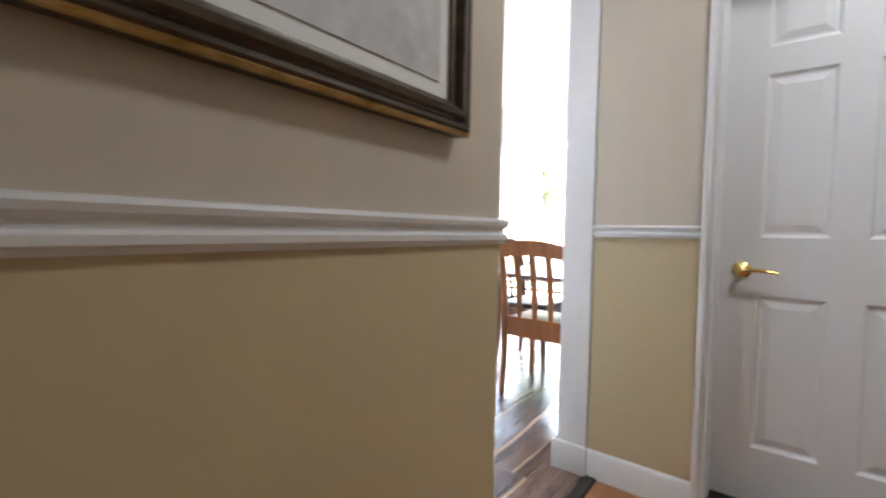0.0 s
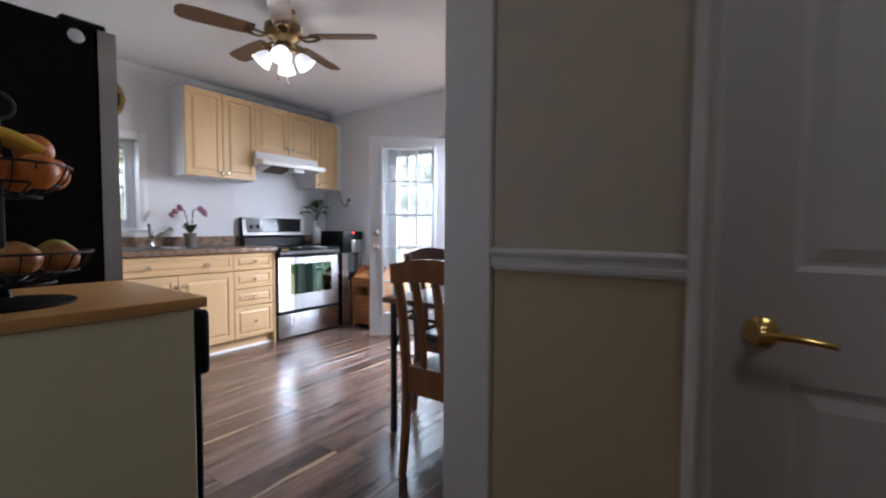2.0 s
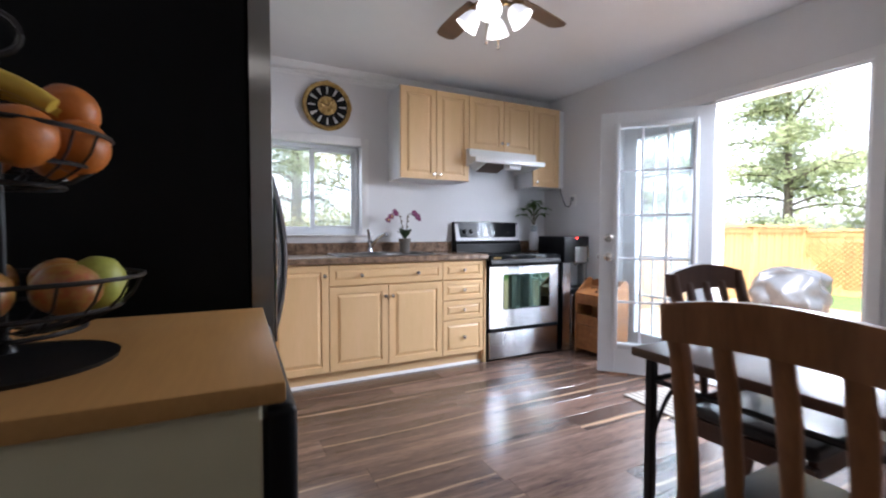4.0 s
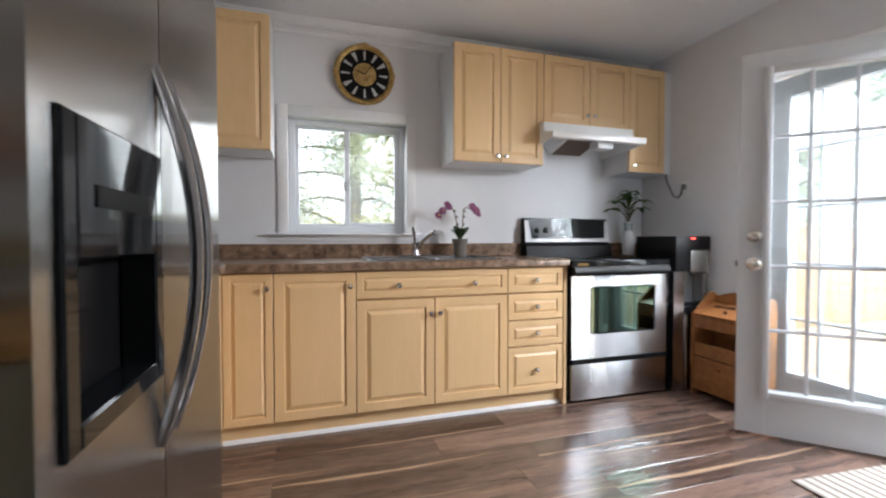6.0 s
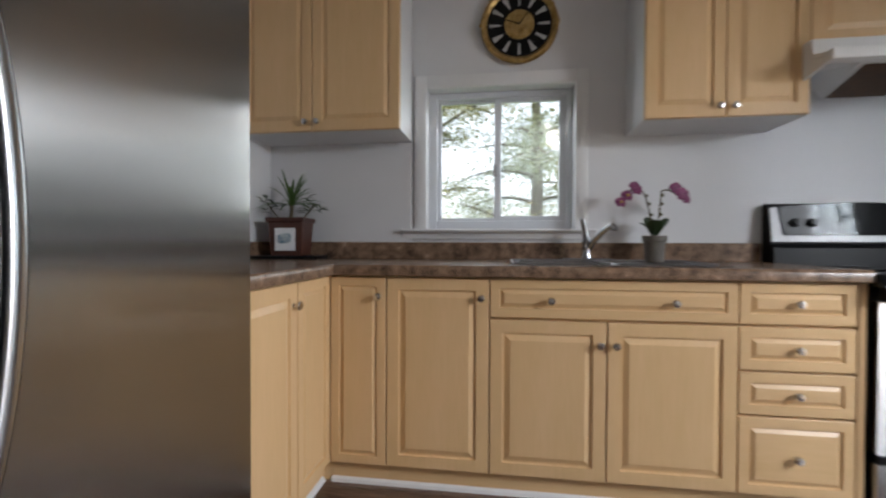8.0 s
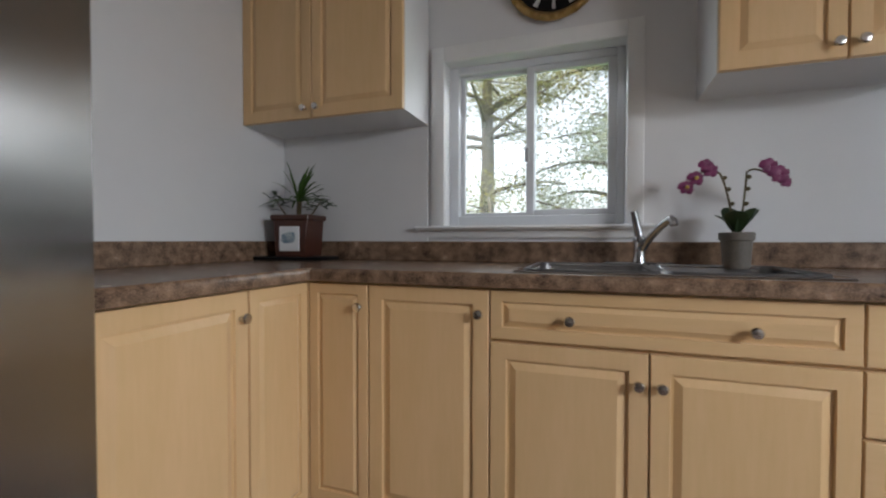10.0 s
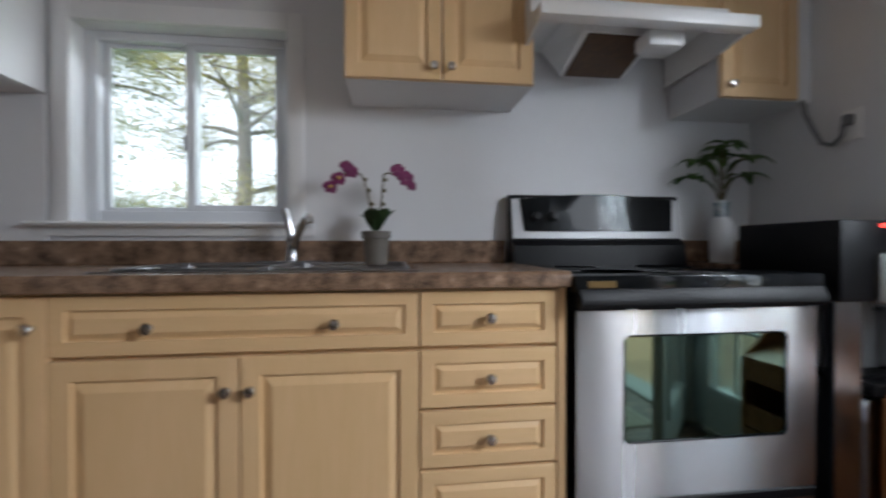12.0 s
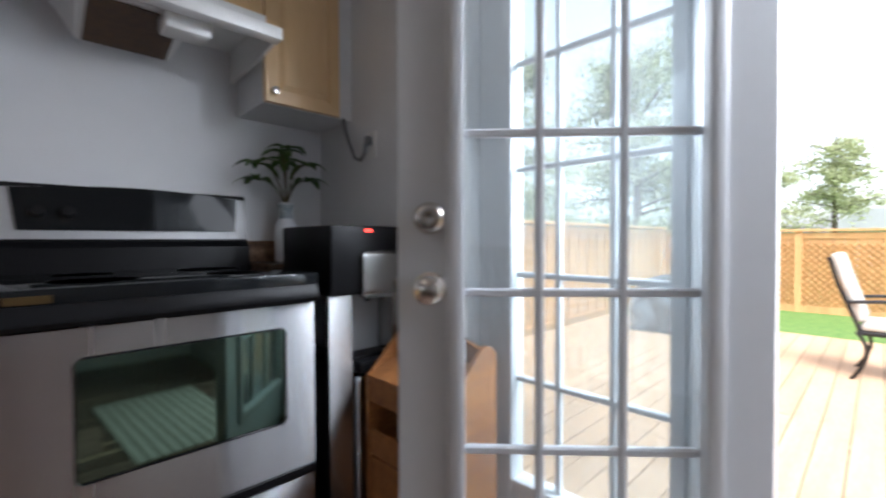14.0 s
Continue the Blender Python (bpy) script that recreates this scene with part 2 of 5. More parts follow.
M_BLUE = mat("blue_glaze", (0.62, 0.65, 0.66), 0.25, scale=26, tint=(0.05, 0.14, 0.22))
M_MAHOG = mat("red_brown_wood", (0.075, 0.024, 0.014), 0.4, scale=6, tint=(0.05, 0.016, 0.01), stretch=(1, 4, 4))
M_ORANGE = mat("orange_peel", (0.50, 0.15, 0.01), 0.45, scale=10, tint=(0.40, 0.10, 0.008), bump=0.3, bump_scale=150)
M_BANANA = mat("banana_peel", (0.68, 0.46, 0.05), 0.5, scale=10, tint=(0.50, 0.30, 0.03))
M_APPLE = mat("apple_skin", (0.30, 0.04, 0.02), 0.3, scale=14, tint=(0.34, 0.26, 0.05))
M_PEAR = mat("green_pear_skin", (0.42, 0.44, 0.08), 0.4, scale=14, tint=(0.30, 0.30, 0.05))
M_VINYL = mat("white_vinyl", (0.64, 0.66, 0.69), 0.4, var=0.02)
M_FANWOOD = mat("fan_blade_wood", (0.14, 0.075, 0.035), 0.35, scale=4, tint=(0.07, 0.035, 0.016), stretch=(0.5, 4, 4))
M_ANTBRASS = mat("antique_brass", (0.22, 0.15, 0.07), 0.3, 0.95, var=0.15, scale=12)
M_SHADE = glow("lit_frosted_glass", (0.95, 0.95, 0.96), 0.13)
M_BULB = glow("lit_bulb", (1.0, 0.94, 0.86), 3.0)
M_FILTER = mat("greasy_filter", (0.12, 0.06, 0.025), 0.55, 0.0, scale=40, tint=(0.05, 0.026, 0.014), bump=0.6, bump_scale=90)
M_OVENGLASS = glass("oven_window_glass", (0.012, 0.03, 0.018), 0.17, rough=0.05, tone=(0.66, 1.0, 0.80))
M_RACK = mat("oven_rack", (0.4, 0.4, 0.4), 0.3, 1.0)
M_RED = glow("red_light", (1.0, 0.05, 0.03), 1.2)
M_MATSTRIPE = mat("beige_mat", (0.34, 0.315, 0.28), 0.9, var=0.08, bump=0.4, bump_scale=300)
M_MATDARK = mat("brown_mat_stripe", (0.16, 0.13, 0.11), 0.9, var=0.08, bump=0.4, bump_scale=300)
M_DECK = mat("cedar_deck_board", (0.54, 0.37, 0.24), 0.6, scale=3, tint=(0.42, 0.26, 0.15), stretch=(0.4, 4, 1), per_object=0.12)
M_FENCE = mat("cedar_fence_board", (0.64, 0.39, 0.17), 0.65, scale=3, tint=(0.46, 0.24, 0.09), stretch=(4, 4, 0.4), per_object=0.10)
M_TURF = mat("lawn", (0.15, 0.24, 0.06), 0.8, scale=14, tint=(0.05, 0.14, 0.02), bump=0.5, bump_scale=80)
M_COVER = mat("grey_grill_cover", (0.09, 0.095, 0.10), 0.3, scale=5, tint=(0.045, 0.048, 0.052), bump=0.5, bump_scale=12)
M_CUSHION = mat("pale_cushion", (0.52, 0.49, 0.44), 0.85, scale=9, tint=(0.40, 0.37, 0.33))
M_BARK = mat("bark", (0.20, 0.165, 0.13), 0.9, scale=8, tint=(0.06, 0.045, 0.035), stretch=(3, 3, 0.6), bump=0.8, bump_scale=30)


def leafy(m):
    """Lets light through thin leaves."""
    n, l = m.node_tree.nodes, m.node_tree.links
    b = n["Principled BSDF"]
    t, mix = n.new("ShaderNodeBsdfTranslucent"), n.new("ShaderNodeMixShader")
    l.new(b.inputs["Base Color"].links[0].from_socket, t.inputs["Color"])
    mix.inputs["Fac"].default_value = 0.5
    l.new(b.outputs[0], mix.inputs[1])
    l.new(t.outputs[0], mix.inputs[2])
    l.new(mix.outputs[0], n["Material Output"].inputs["Surface"])
    return m


M_FOL = mat("pale_green_foliage", (0.32, 0.34, 0.21), 0.6, scale=1.5, tint=(0.18, 0.21, 0.12))
# Yellow-green leaves paled, with the outdoor glare put into their colour.
M_FOL3 = mat("glare_paled_foliage", (0.46, 0.49, 0.28), 0.6, scale=1.5, tint=(0.30, 0.34, 0.17))
M_FOL2 = mat("yellowing_foliage", (0.38, 0.31, 0.11), 0.6, scale=1.2, tint=(0.18, 0.21, 0.08))
leafy(M_FOL), leafy(M_FOL2), leafy(M_FOL3), leafy(M_LEAF)
M_CABLE = mat("grey_cable", (0.16, 0.16, 0.17), 0.5)
M_LETTER = mat("burnt_lettering", (0.06, 0.025, 0.01), 0.7)
M_SIDING = mat("pale_siding", (0.55, 0.55, 0.53), 0.6, var=0.04)

# ---- mesh tools ----


def bm_box(bm, lo, hi, bevel=0.0, seg=1):
    vs = [bm.verts.new((x, y, z)) for x in (lo[0], hi[0]) for y in (lo[1], hi[1]) for z in (lo[2], hi[2])]
    fs = [bm.faces.new([vs[i] for i in q]) for q in ((0, 1, 3, 2), (4, 6, 7, 5), (0, 4, 5, 1), (2, 3, 7, 6), (0, 2, 6, 4), (1, 5, 7, 3))]
    if bevel:
        es = list({e for f in fs for e in f.edges})
        bmesh.ops.bevel(bm, geom=es, offset=bevel, segments=seg, affect="EDGES", profile=0.5)
    return bm


def box(lo, hi, bevel=0.0, seg=1):
    return bm_box(bmesh.new(), lo, hi, bevel, seg)


def prism(pts, axis, a, b, bevel=0.0):
    """Outline pts extruded from a to b along axis; pts are the two other coordinates in xyz order."""
    bm = bmesh.new()

    def place(p, d):
        q = list(p)
        q.insert("xyz".index(axis), d)
        return bm.verts.new(q)
    lo, hi = [place(p, a) for p in pts], [place(p, b) for p in pts]
    n = len(pts)
    bm.faces.new(lo)
    bm.faces.new(hi[::-1])
    for i in range(n):
        bm.faces.new((lo[i], hi[i], hi[(i + 1) % n], lo[(i + 1) % n]))
    bmesh.ops.recalc_face_normals(bm, faces=bm.faces)
    if bevel:
        bmesh.ops.bevel(bm, geom=list(bm.edges), offset=bevel, segments=1, affect="EDGES")
    return bm


def lathe(prof, n=24, bm=None, at=(0, 0, 0), turn=None):
    """Profile (radius, height) turned about z."""
    bm = bm or bmesh.new()
    m = Matrix.Translation(at) @ (turn.to_4x4() if turn else Matrix())
    rings = []
    for r, z in prof:
        rings.append([bm.verts.new(m @ Vector((r * math.cos(k * math.tau / n), r * math.sin(k * math.tau / n), z))) for k in range(n)])
    for a, b in zip(rings, rings[1:]):
        for k in range(n):
            bm.faces.new((a[k], a[(k + 1) % n], b[(k + 1) % n], b[k]))
    if prof[0][0] > 1e-6:
        bm.faces.new(rings[0][::-1])
    if prof[-1][0] > 1e-6:
        bm.faces.new(rings[-1])
    return bm


def tube(pts, r, n=10, bm=None, r_end=None, flat=1.0):
    """A round bar along pts; r may taper to r_end."""
    bm = bm or bmesh.new()
    pts = [Vector(p) for p in pts]
    rings = []
    side = None
    for i, p in enumerate(pts):
        d = (pts[min(i + 1, len(pts) - 1)] - pts[max(i - 1, 0)]).normalized()
        if side is None:
            side = d.orthogonal().normalized()
        side = (side - d * side.dot(d)).normalized()
        up = d.cross(side)
        k = r if r_end is None else r + (r_end - r) * i / (len(pts) - 1)
        rings.append([bm.verts.new(p + (side * math.cos(a) + up * math.sin(a) * flat) * k) for a in (j * math.tau / n for j in range(n))])
    for a, b in zip(rings, rings[1:]):
        for k in range(n):
            bm.faces.new((a[k], a[(k + 1) % n], b[(k + 1) % n], b[k]))
    bm.faces.new(rings[0][::-1])
    bm.faces.new(rings[-1])
    return bm


def bend(a, b, c, n=10):
    """Points on a quadratic bow from a to c, drawn towards b."""
    a, b, c = Vector(a), Vector(b), Vector(c)
    return [a * (1 - t) ** 2 + b * 2 * t * (1 - t) + c * t * t for t in (i / n for i in range(n + 1))]


def ball(r, at=(0, 0, 0), squash=(1, 1, 1), seed=0, rough=0.0, sub=2, bm=None):
    b = bmesh.new()
    bmesh.ops.create_icosphere(b, subdivisions=sub, radius=1)
    bm2 = bm or b
    vm = {}
    for v in b.verts:
        k = 1 + rough * noise.noise(v.co * 1.7 + Vector((seed, seed * 2, 0)))
        co = Vector((v.co.x * squash[0], v.co.y * squash[1], v.co.z * squash[2])) * r * k + Vector(at)
        if bm is None:
            v.co = co
        else:
            vm[v] = bm.verts.new(co)
    if bm is not None:
        for f in b.faces:
            bm.faces.new([vm[v] for v in f.verts])
        b.free()
    return bm2


def stepped(lo, hi, face, rings, thick):
    """A panel front in the xz plane at y = face (towards -y), with rings of (inset, height towards -y), and a flat back."""
    bm = bmesh.new()
    loops = []
    for inset, h in [(0.0, -thick)] + rings:
        loops.append([bm.verts.new((x, face - h, z)) for x, z in ((lo[0] + inset, lo[1] + inset), (hi[0] - inset, lo[1] + inset), (hi[0] - inset, hi[1] - inset), (lo[0] + inset, hi[1] - inset))])
    for a, b in zip(loops, loops[1:]):
        for k in range(4):
            bm.faces.new((a[k], a[(k + 1) % 4], b[(k + 1) % 4], b[k]))
    bm.faces.new(loops[-1])
    bm.faces.new(loops[0][::-1])
    return bm


def ring_frame(lo, hi, ilo, ihi, y0, y1):
    """A rectangular frame in the xz plane between y0 and y1."""
    bm = bmesh.new()

    def loop(a, b, y):
        return [bm.verts.new((x, y, z)) for x, z in ((a[0], a[1]), (b[0], a[1]), (b[0], b[1]), (a[0], b[1]))]
    of, inf, ob_, ib = loop(lo, hi, y0), loop(ilo, ihi, y0), loop(lo, hi, y1), loop(ilo, ihi, y1)
    for a, b in ((of, inf), (ob_, of), (inf, ib), (ib, ob_)):
        for k in range(4):
            bm.faces.new((a[k], a[(k + 1) % 4], b[(k + 1) % 4], b[k]))
    bmesh.ops.bevel(bm, geom=[e for e in bm.edges if all(abs(v.co.y - y0) < 1e-6 for v in e.verts) and abs(e.calc_face_angle(0)) > 0.5], offset=0.003, segments=2, affect="EDGES")
    return bm


def mesh_of(bm, name, material, smooth=None):
    bmesh.ops.recalc_face_normals(bm, faces=bm.faces)
    me = bpy.data.meshes.new(name)
    if smooth is not None:
        for f in bm.faces:
            f.smooth = True
        for e in bm.edges:
            if len(e.link_faces) == 2 and e.calc_face_angle(0) > radians(smooth):
                e.smooth = False
    bm.to_mesh(me)
    bm.free()
    me.materials.append(material)
    return me


def part(name, bm, material, parent, label="", smooth=35):
    ob = new(name, mesh_of(bm, name, material, smooth))
    ob.parent = parent
    if label:
        tagged(ob, label)
    return ob


def thing(name, label, category, at=(0, 0, 0), turn=0.0, group=""):
    ob = new(name)
    ob.empty_display_size = 0.1
    ob.matrix_world = pose(*at, 0, 0, turn)
    return tagged(ob, label, category, group)


def solid(name, bm, material, label="", category="", kind="structure", smooth=35):
    return tagged(new(name, mesh_of(bm, name, material, smooth)), label, category, "", kind)


# ---- the shell of the house ----
XE, YN, XW, ZC = 4.18, 4.05, 0.40, 2.50
XP, YS = 1.39, 0.294


def wall_x(name, y0, y1, x0, x1, holes, material, z1=ZC, z0=0.0):
    """A wall along x with rectangular holes (x0, x1, z0, z1), as one mesh of butted blocks."""
    bm = bmesh.new()
    x = x0
    for a, b, c, d in sorted(holes):
        bm_box(bm, (x, y0, z0), (a, y1, z1))
        if c > z0:
            bm_box(bm, (a, y0, z0), (b, y1, c))
        if d < z1:
            bm_box(bm, (a, y0, d), (b, y1, z1))
        x = b
    bm_box(bm, (x, y0, z0), (x1, y1, z1))
    return solid(name, bm, material, smooth=None)


def wall_y(name, x0, x1, y0, y1, holes, material, z1=ZC, z0=0.0):
    ob = wall_x(name, x0, x1, y0, y1, holes, material, z1, z0)
    for v in ob.data.vertices:
        v.co.x, v.co.y = v.co.y, v.co.x
    ob.data.flip_normals()
    return ob


WIN = (1.32, 2.115, 1.095, 1.865)
wall_x("wall_north", YN, YN + 0.16, 0.24, XE + 0.16, [WIN], M_WALL)
wall_y("wall_east", XE, XE + 0.16, YS - 0.15, YN, [(1.36, 3.03, 0, 2.05)], M_WALL)
wall_y("wall_west", 0.24, XW, 0.20, YN, [], M_WALL)
wall_x("wall_south", YS - 0.11, YS, XP + 0.012, XE, [], M_WALL)

# hall: two-tone walls, each block on its own side of the chair rail
RAIL = 1.035
for nm, zz0, zz1, mm in (("wall_hall_lower", 0.0, RAIL, M_BEIGE), ("wall_hall_upper", RAIL, ZC, M_GREIGE)):
    wall_x(nm, 0.085, 0.20, -2.5, 0.485, [], mm, zz1, zz0)
    wall_y(nm.replace("hall", "pantry"), XP, XP + 0.13, -1.75, YS - 0.13, [(-1.02, -0.245, 0, 2.05)] if zz0 == 0 else [(-1.02, -0.245, RAIL, 2.05)], mm, zz1, zz0)
    wall_x(nm.replace("hall", "hall_south"), -1.87, -1.75, -2.5, XP + 0.13, [], mm, zz1, zz0)
    wall_y(nm.replace("hall", "hall_west"), -2.62, -2.5, -1.87, 0.20, [], mm, zz1, zz0)
solid("wall_closet", box((XP + 0.36, -1.2, 0), (XP + 0.44, 0.1, 2.3)), M_WALL)
solid("ceiling", box((0.2, 0.14, ZC), (XE + 0.2, YN + 0.2, ZC + 0.12)), M_CEIL)
solid("ceiling_hall", box((-2.7, -1.9, ZC), (XP + 0.5, 0.14, ZC + 0.12)), M_CEIL)
floor = solid("floor", box((0.2, 0.14, -0.15), (XE + 0.15, YN + 0.1, -0.012)), M_SUB)
floor_hall = solid("floor_hall", box((-2.6, -1.87, -0.15), (XP + 0.4, 0.14, -0.012)), M_SUB)
solid("trim_threshold", prism(((0.115, 0.0), (0.125, 0.008), (0.165, 0.008), (0.175, 0.0)), "x", 0.485, XP), M_SUB)

# white boxed post at the end of the pantry wall
solid("trim_post", box((XP - 0.012, 0.168, 0.0), (XP + 0.012, YS, ZC), 0.002), M_TRIM)
solid("baseboard_post", box((XP - 0.03, 0.160, 0.0), (XP - 0.012, YS + 0.02, 0.125), 0.005, 2), M_TRIM)


def rail_profile():
    return ((0.0, -0.034), (-0.010, -0.034), (-0.012, -0.026), (-0.020, -0.022), (-0.021, -0.010), (-0.012, -0.004), (-0.012, 0.008), (-0.024, 0.016), (-0.027, 0.026), (-0.022, 0.033), (-0.008, 0.036), (0.0, 0.036))


solid("trim_rail_hall", prism([(0.085 + d * 0.8, RAIL + z * 0.85) for d, z in rail_profile()], "x", -2.5, 0.497), M_TRIM)
bm_rail = prism([(XP + d * 0.8, RAIL + 0.008 + z * 0.68) for d, z in rail_profile()], "y", -0.222, 0.165)
solid("trim_rail_pantry", bm_rail, M_TRIM)


def base_profile():
    return ((0.0, 0.0), (-0.014, 0.0), (-0.014, 0.085), (-0.011, 0.095), (-0.011, 0.102), (-0.006, 0.112), (0.0, 0.118))


solid("baseboard_hall", prism([(0.085 + d, z) for d, z in base_profile()], "x", -2.5, 0.497), M_TRIM)
solid("baseboard_pantry", prism([(XP + d, z) for d, z in base_profile()], "y", -0.222, 0.165), M_TRIM)
solid("baseboard_south", prism([(YS - d, z) for d, z in base_profile()], "x", XP + 0.03, XE), M_TRIM)
solid("baseboard_east", prism([(XE + d, z) for d, z in base_profile()], "y", YS, 1.29), M_TRIM)

# dentil cornice along the north wall
corn = prism(((YN, 2.405), (YN - 0.012, 2.405), (YN - 0.014, 2.42), (YN - 0.03, 2.425), (YN - 0.032, 2.448), (YN - 0.05, 2.46), (YN - 0.07, 2.49), (YN - 0.07, ZC), (YN, ZC)), "x", XW, XE)
k = 1.25
while k < 2.33:
    bm_box(corn, (k, YN - 0.046, 2.428), (k + 0.013, YN - 0.03, 2.446))
    k += 0.026
solid("trim_cornice", corn, M_TRIM, smooth=20)

# thin wall panel left of the window
solid("wall_panel_north", box((XW, YN - 0.012, 0.9), (1.235, YN, 1.60), 0.002), M_WALL)

# ---- kitchen window ----
win = thing("window_1", "white vinyl sliding kitchen window over the sink", "window", (1.71, YN, 1.09))
win["kind"] = "structure"
wx0, wx1, wz0, wz1 = WIN[0] - 1.71, WIN[1] - 1.71, WIN[2] - 1.09, WIN[3] - 1.09
for nm, lo, hi in (("casing", (wx0 - 0.065, -0.018, wz0 - 0.01), (wx0, 0, wz1 + 0.07)), ("casing", (wx1, -0.018, wz0 - 0.01), (wx1 + 0.065, 0, wz1 + 0.07)), ("casing", (wx0, -0.018, wz1), (wx1, 0, wz1 + 0.07))):
    part(nm, box(lo, hi, 0.005, 2), M_TRIM, win)
part("window_sill", prism(((-0.055, -0.012), (-0.062, -0.003), (-0.055, 0.004), (0.05, 0.004), (0.05, -0.012), (0.0, -0.012), (0.0, -0.05), (-0.016, -0.05), (-0.02, -0.03), (-0.03, -0.013)), "x", wx0 - 0.13, wx1 + 0.10), M_TRIM, win)
fr = part("window_frame", box((wx0, 0.075, wz0), (wx0 + 0.045, 0.15, wz1), 0.004), M_VINYL, win)
part("window_frame", box((wx1 - 0.035, 0.075, wz0), (wx1, 0.15, wz1), 0.004), M_VINYL, win)
part("window_frame", box((wx0 + 0.045, 0.075, wz1 - 0.035), (wx1 - 0.035, 0.15, wz1), 0.004), M_VINYL, win)
part("window_frame", box((wx0 + 0.045, 0.075, wz0), (wx1 - 0.035, 0.15, wz0 + 0.05), 0.004), M_VINYL, win)


def sash(x0, x1, y, w):
    z0, z1 = wz0 + 0.05, wz1 - 0.035
    for lo, hi in (((x0, y, z0), (x0 + w, y + 0.025, z1)), ((x1 - w, y, z0), (x1, y + 0.025, z1)), ((x0 + w, y, z0), (x1 - w, y + 0.025, z0 + w * 0.7)), ((x0 + w, y, z1 - w * 0.7), (x1 - w, y + 0.025, z1))):
        part("sash", box(lo, hi, 0.003), M_VINYL, win)
    p = part("pane", box((x0 + w, y + 0.010, z0 + w * 0.7), (x1 - w, y + 0.014, z1 - w * 0.7)), M_GLASS, win, smooth=None)
    p.visible_shadow = False


sash(wx0 + 0.045, 0.02, 0.112, 0.022)
sash(-0.02, wx1 - 0.035, 0.084, 0.036)
part("latch", box((-0.026, 0.07, 0.30), (-0.006, 0.086, 0.37), 0.004), M_GREY, win)

# ---- doors to the deck ----


def glazed_leaf(th, w, h, z0, knobs):
    """A fifteen-light door leaf in the local xz plane from the hinge at x = 0 to x = w, 44 mm thick."""
    s, top, bot, t = 0.125, 0.105, 0.215, 0.022
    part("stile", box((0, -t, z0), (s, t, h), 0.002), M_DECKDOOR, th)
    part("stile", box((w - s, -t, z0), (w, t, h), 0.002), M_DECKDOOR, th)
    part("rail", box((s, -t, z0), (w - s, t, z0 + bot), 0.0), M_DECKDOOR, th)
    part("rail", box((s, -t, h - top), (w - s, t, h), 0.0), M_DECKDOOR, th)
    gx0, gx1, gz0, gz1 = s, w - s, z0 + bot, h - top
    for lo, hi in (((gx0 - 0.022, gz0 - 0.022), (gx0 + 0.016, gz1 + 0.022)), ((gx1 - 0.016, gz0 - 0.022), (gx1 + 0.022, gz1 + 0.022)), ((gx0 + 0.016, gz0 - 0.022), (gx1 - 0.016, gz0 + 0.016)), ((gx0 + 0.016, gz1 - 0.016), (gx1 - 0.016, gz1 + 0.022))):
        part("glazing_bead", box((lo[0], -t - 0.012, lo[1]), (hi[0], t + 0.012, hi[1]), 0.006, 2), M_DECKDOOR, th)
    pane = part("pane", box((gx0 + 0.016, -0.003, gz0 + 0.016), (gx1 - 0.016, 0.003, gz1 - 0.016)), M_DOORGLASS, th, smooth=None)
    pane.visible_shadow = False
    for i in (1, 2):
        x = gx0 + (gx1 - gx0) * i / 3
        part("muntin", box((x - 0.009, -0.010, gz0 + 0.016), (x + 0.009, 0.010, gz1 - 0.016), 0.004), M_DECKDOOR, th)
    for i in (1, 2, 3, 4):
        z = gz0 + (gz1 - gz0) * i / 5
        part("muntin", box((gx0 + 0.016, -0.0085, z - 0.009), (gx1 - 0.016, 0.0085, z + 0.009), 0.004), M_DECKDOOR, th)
    if knobs:
        for z, bolt in ((0.922, False), (1.068, True)):
            for sgn in (1, -1):
                rot = Matrix.Rotation(radians(90 * sgn), 3, "X")
                prof = [(0.033, 0), (0.034, 0.006), (0.030, 0.012), (0.026, 0.016), (0.024, 0.03), (0.012, 0.033), (0.004, 0.03)] if bolt else [(0.033, 0), (0.034, 0.006), (0.026, 0.012), (0.013, 0.018), (0.012, 0.032), (0.024, 0.040), (0.029, 0.052), (0.027, 0.063), (0.018, 0.070), (0.001, 0.071)]
                part("deadbolt" if bolt else "door_knob", lathe(prof, 20, at=(w - 0.068, -t * sgn, z), turn=rot), M_NICKEL, th, "satin nickel")
        part("latch", box((w, -0.008, 0.905), (w + 0.012, 0.008, 0.94), 0.003), M_NICKEL, th)
        for z in (0.25, 1.02, 1.8):
            part("hinge", lathe([(0.008, 0), (0.008, 0.10)], 10, at=(-0.006, -t - 0.004, z - 0.05)), M_NICKEL, th)


LEAF_TURN = 133.0
leaf = thing("door_1", "white glazed deck door standing open on its hinges", "door", (4.20, 2.215, 0), LEAF_TURN)
leaf["kind"] = "structure"
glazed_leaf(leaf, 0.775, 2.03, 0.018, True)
fixed = thing("door_2", "white fixed glazed door panel beside the deck doorway", "door", (XE + 0.065, 2.27, 0), 90)
fixed["kind"] = "structure"
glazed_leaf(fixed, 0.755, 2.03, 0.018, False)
solid("trim_mullion", box((XE + 0.028, 2.218, 0), (XE + 0.16, 2.265, 2.049), 0.003), M_TRIM)
solid("trim_casing_north", box((XE - 0.016, 3.03, 0), (XE, 3.095, 2.115), 0.004), M_TRIM)
solid("trim_casing_south", box((XE - 0.016, 1.295, 0), (XE, 1.36, 2.115), 0.004), M_TRIM)
solid("trim_casing_head", box((XE - 0.016, 1.36, 2.05), (XE, 3.03, 2.115), 0.004), M_TRIM)
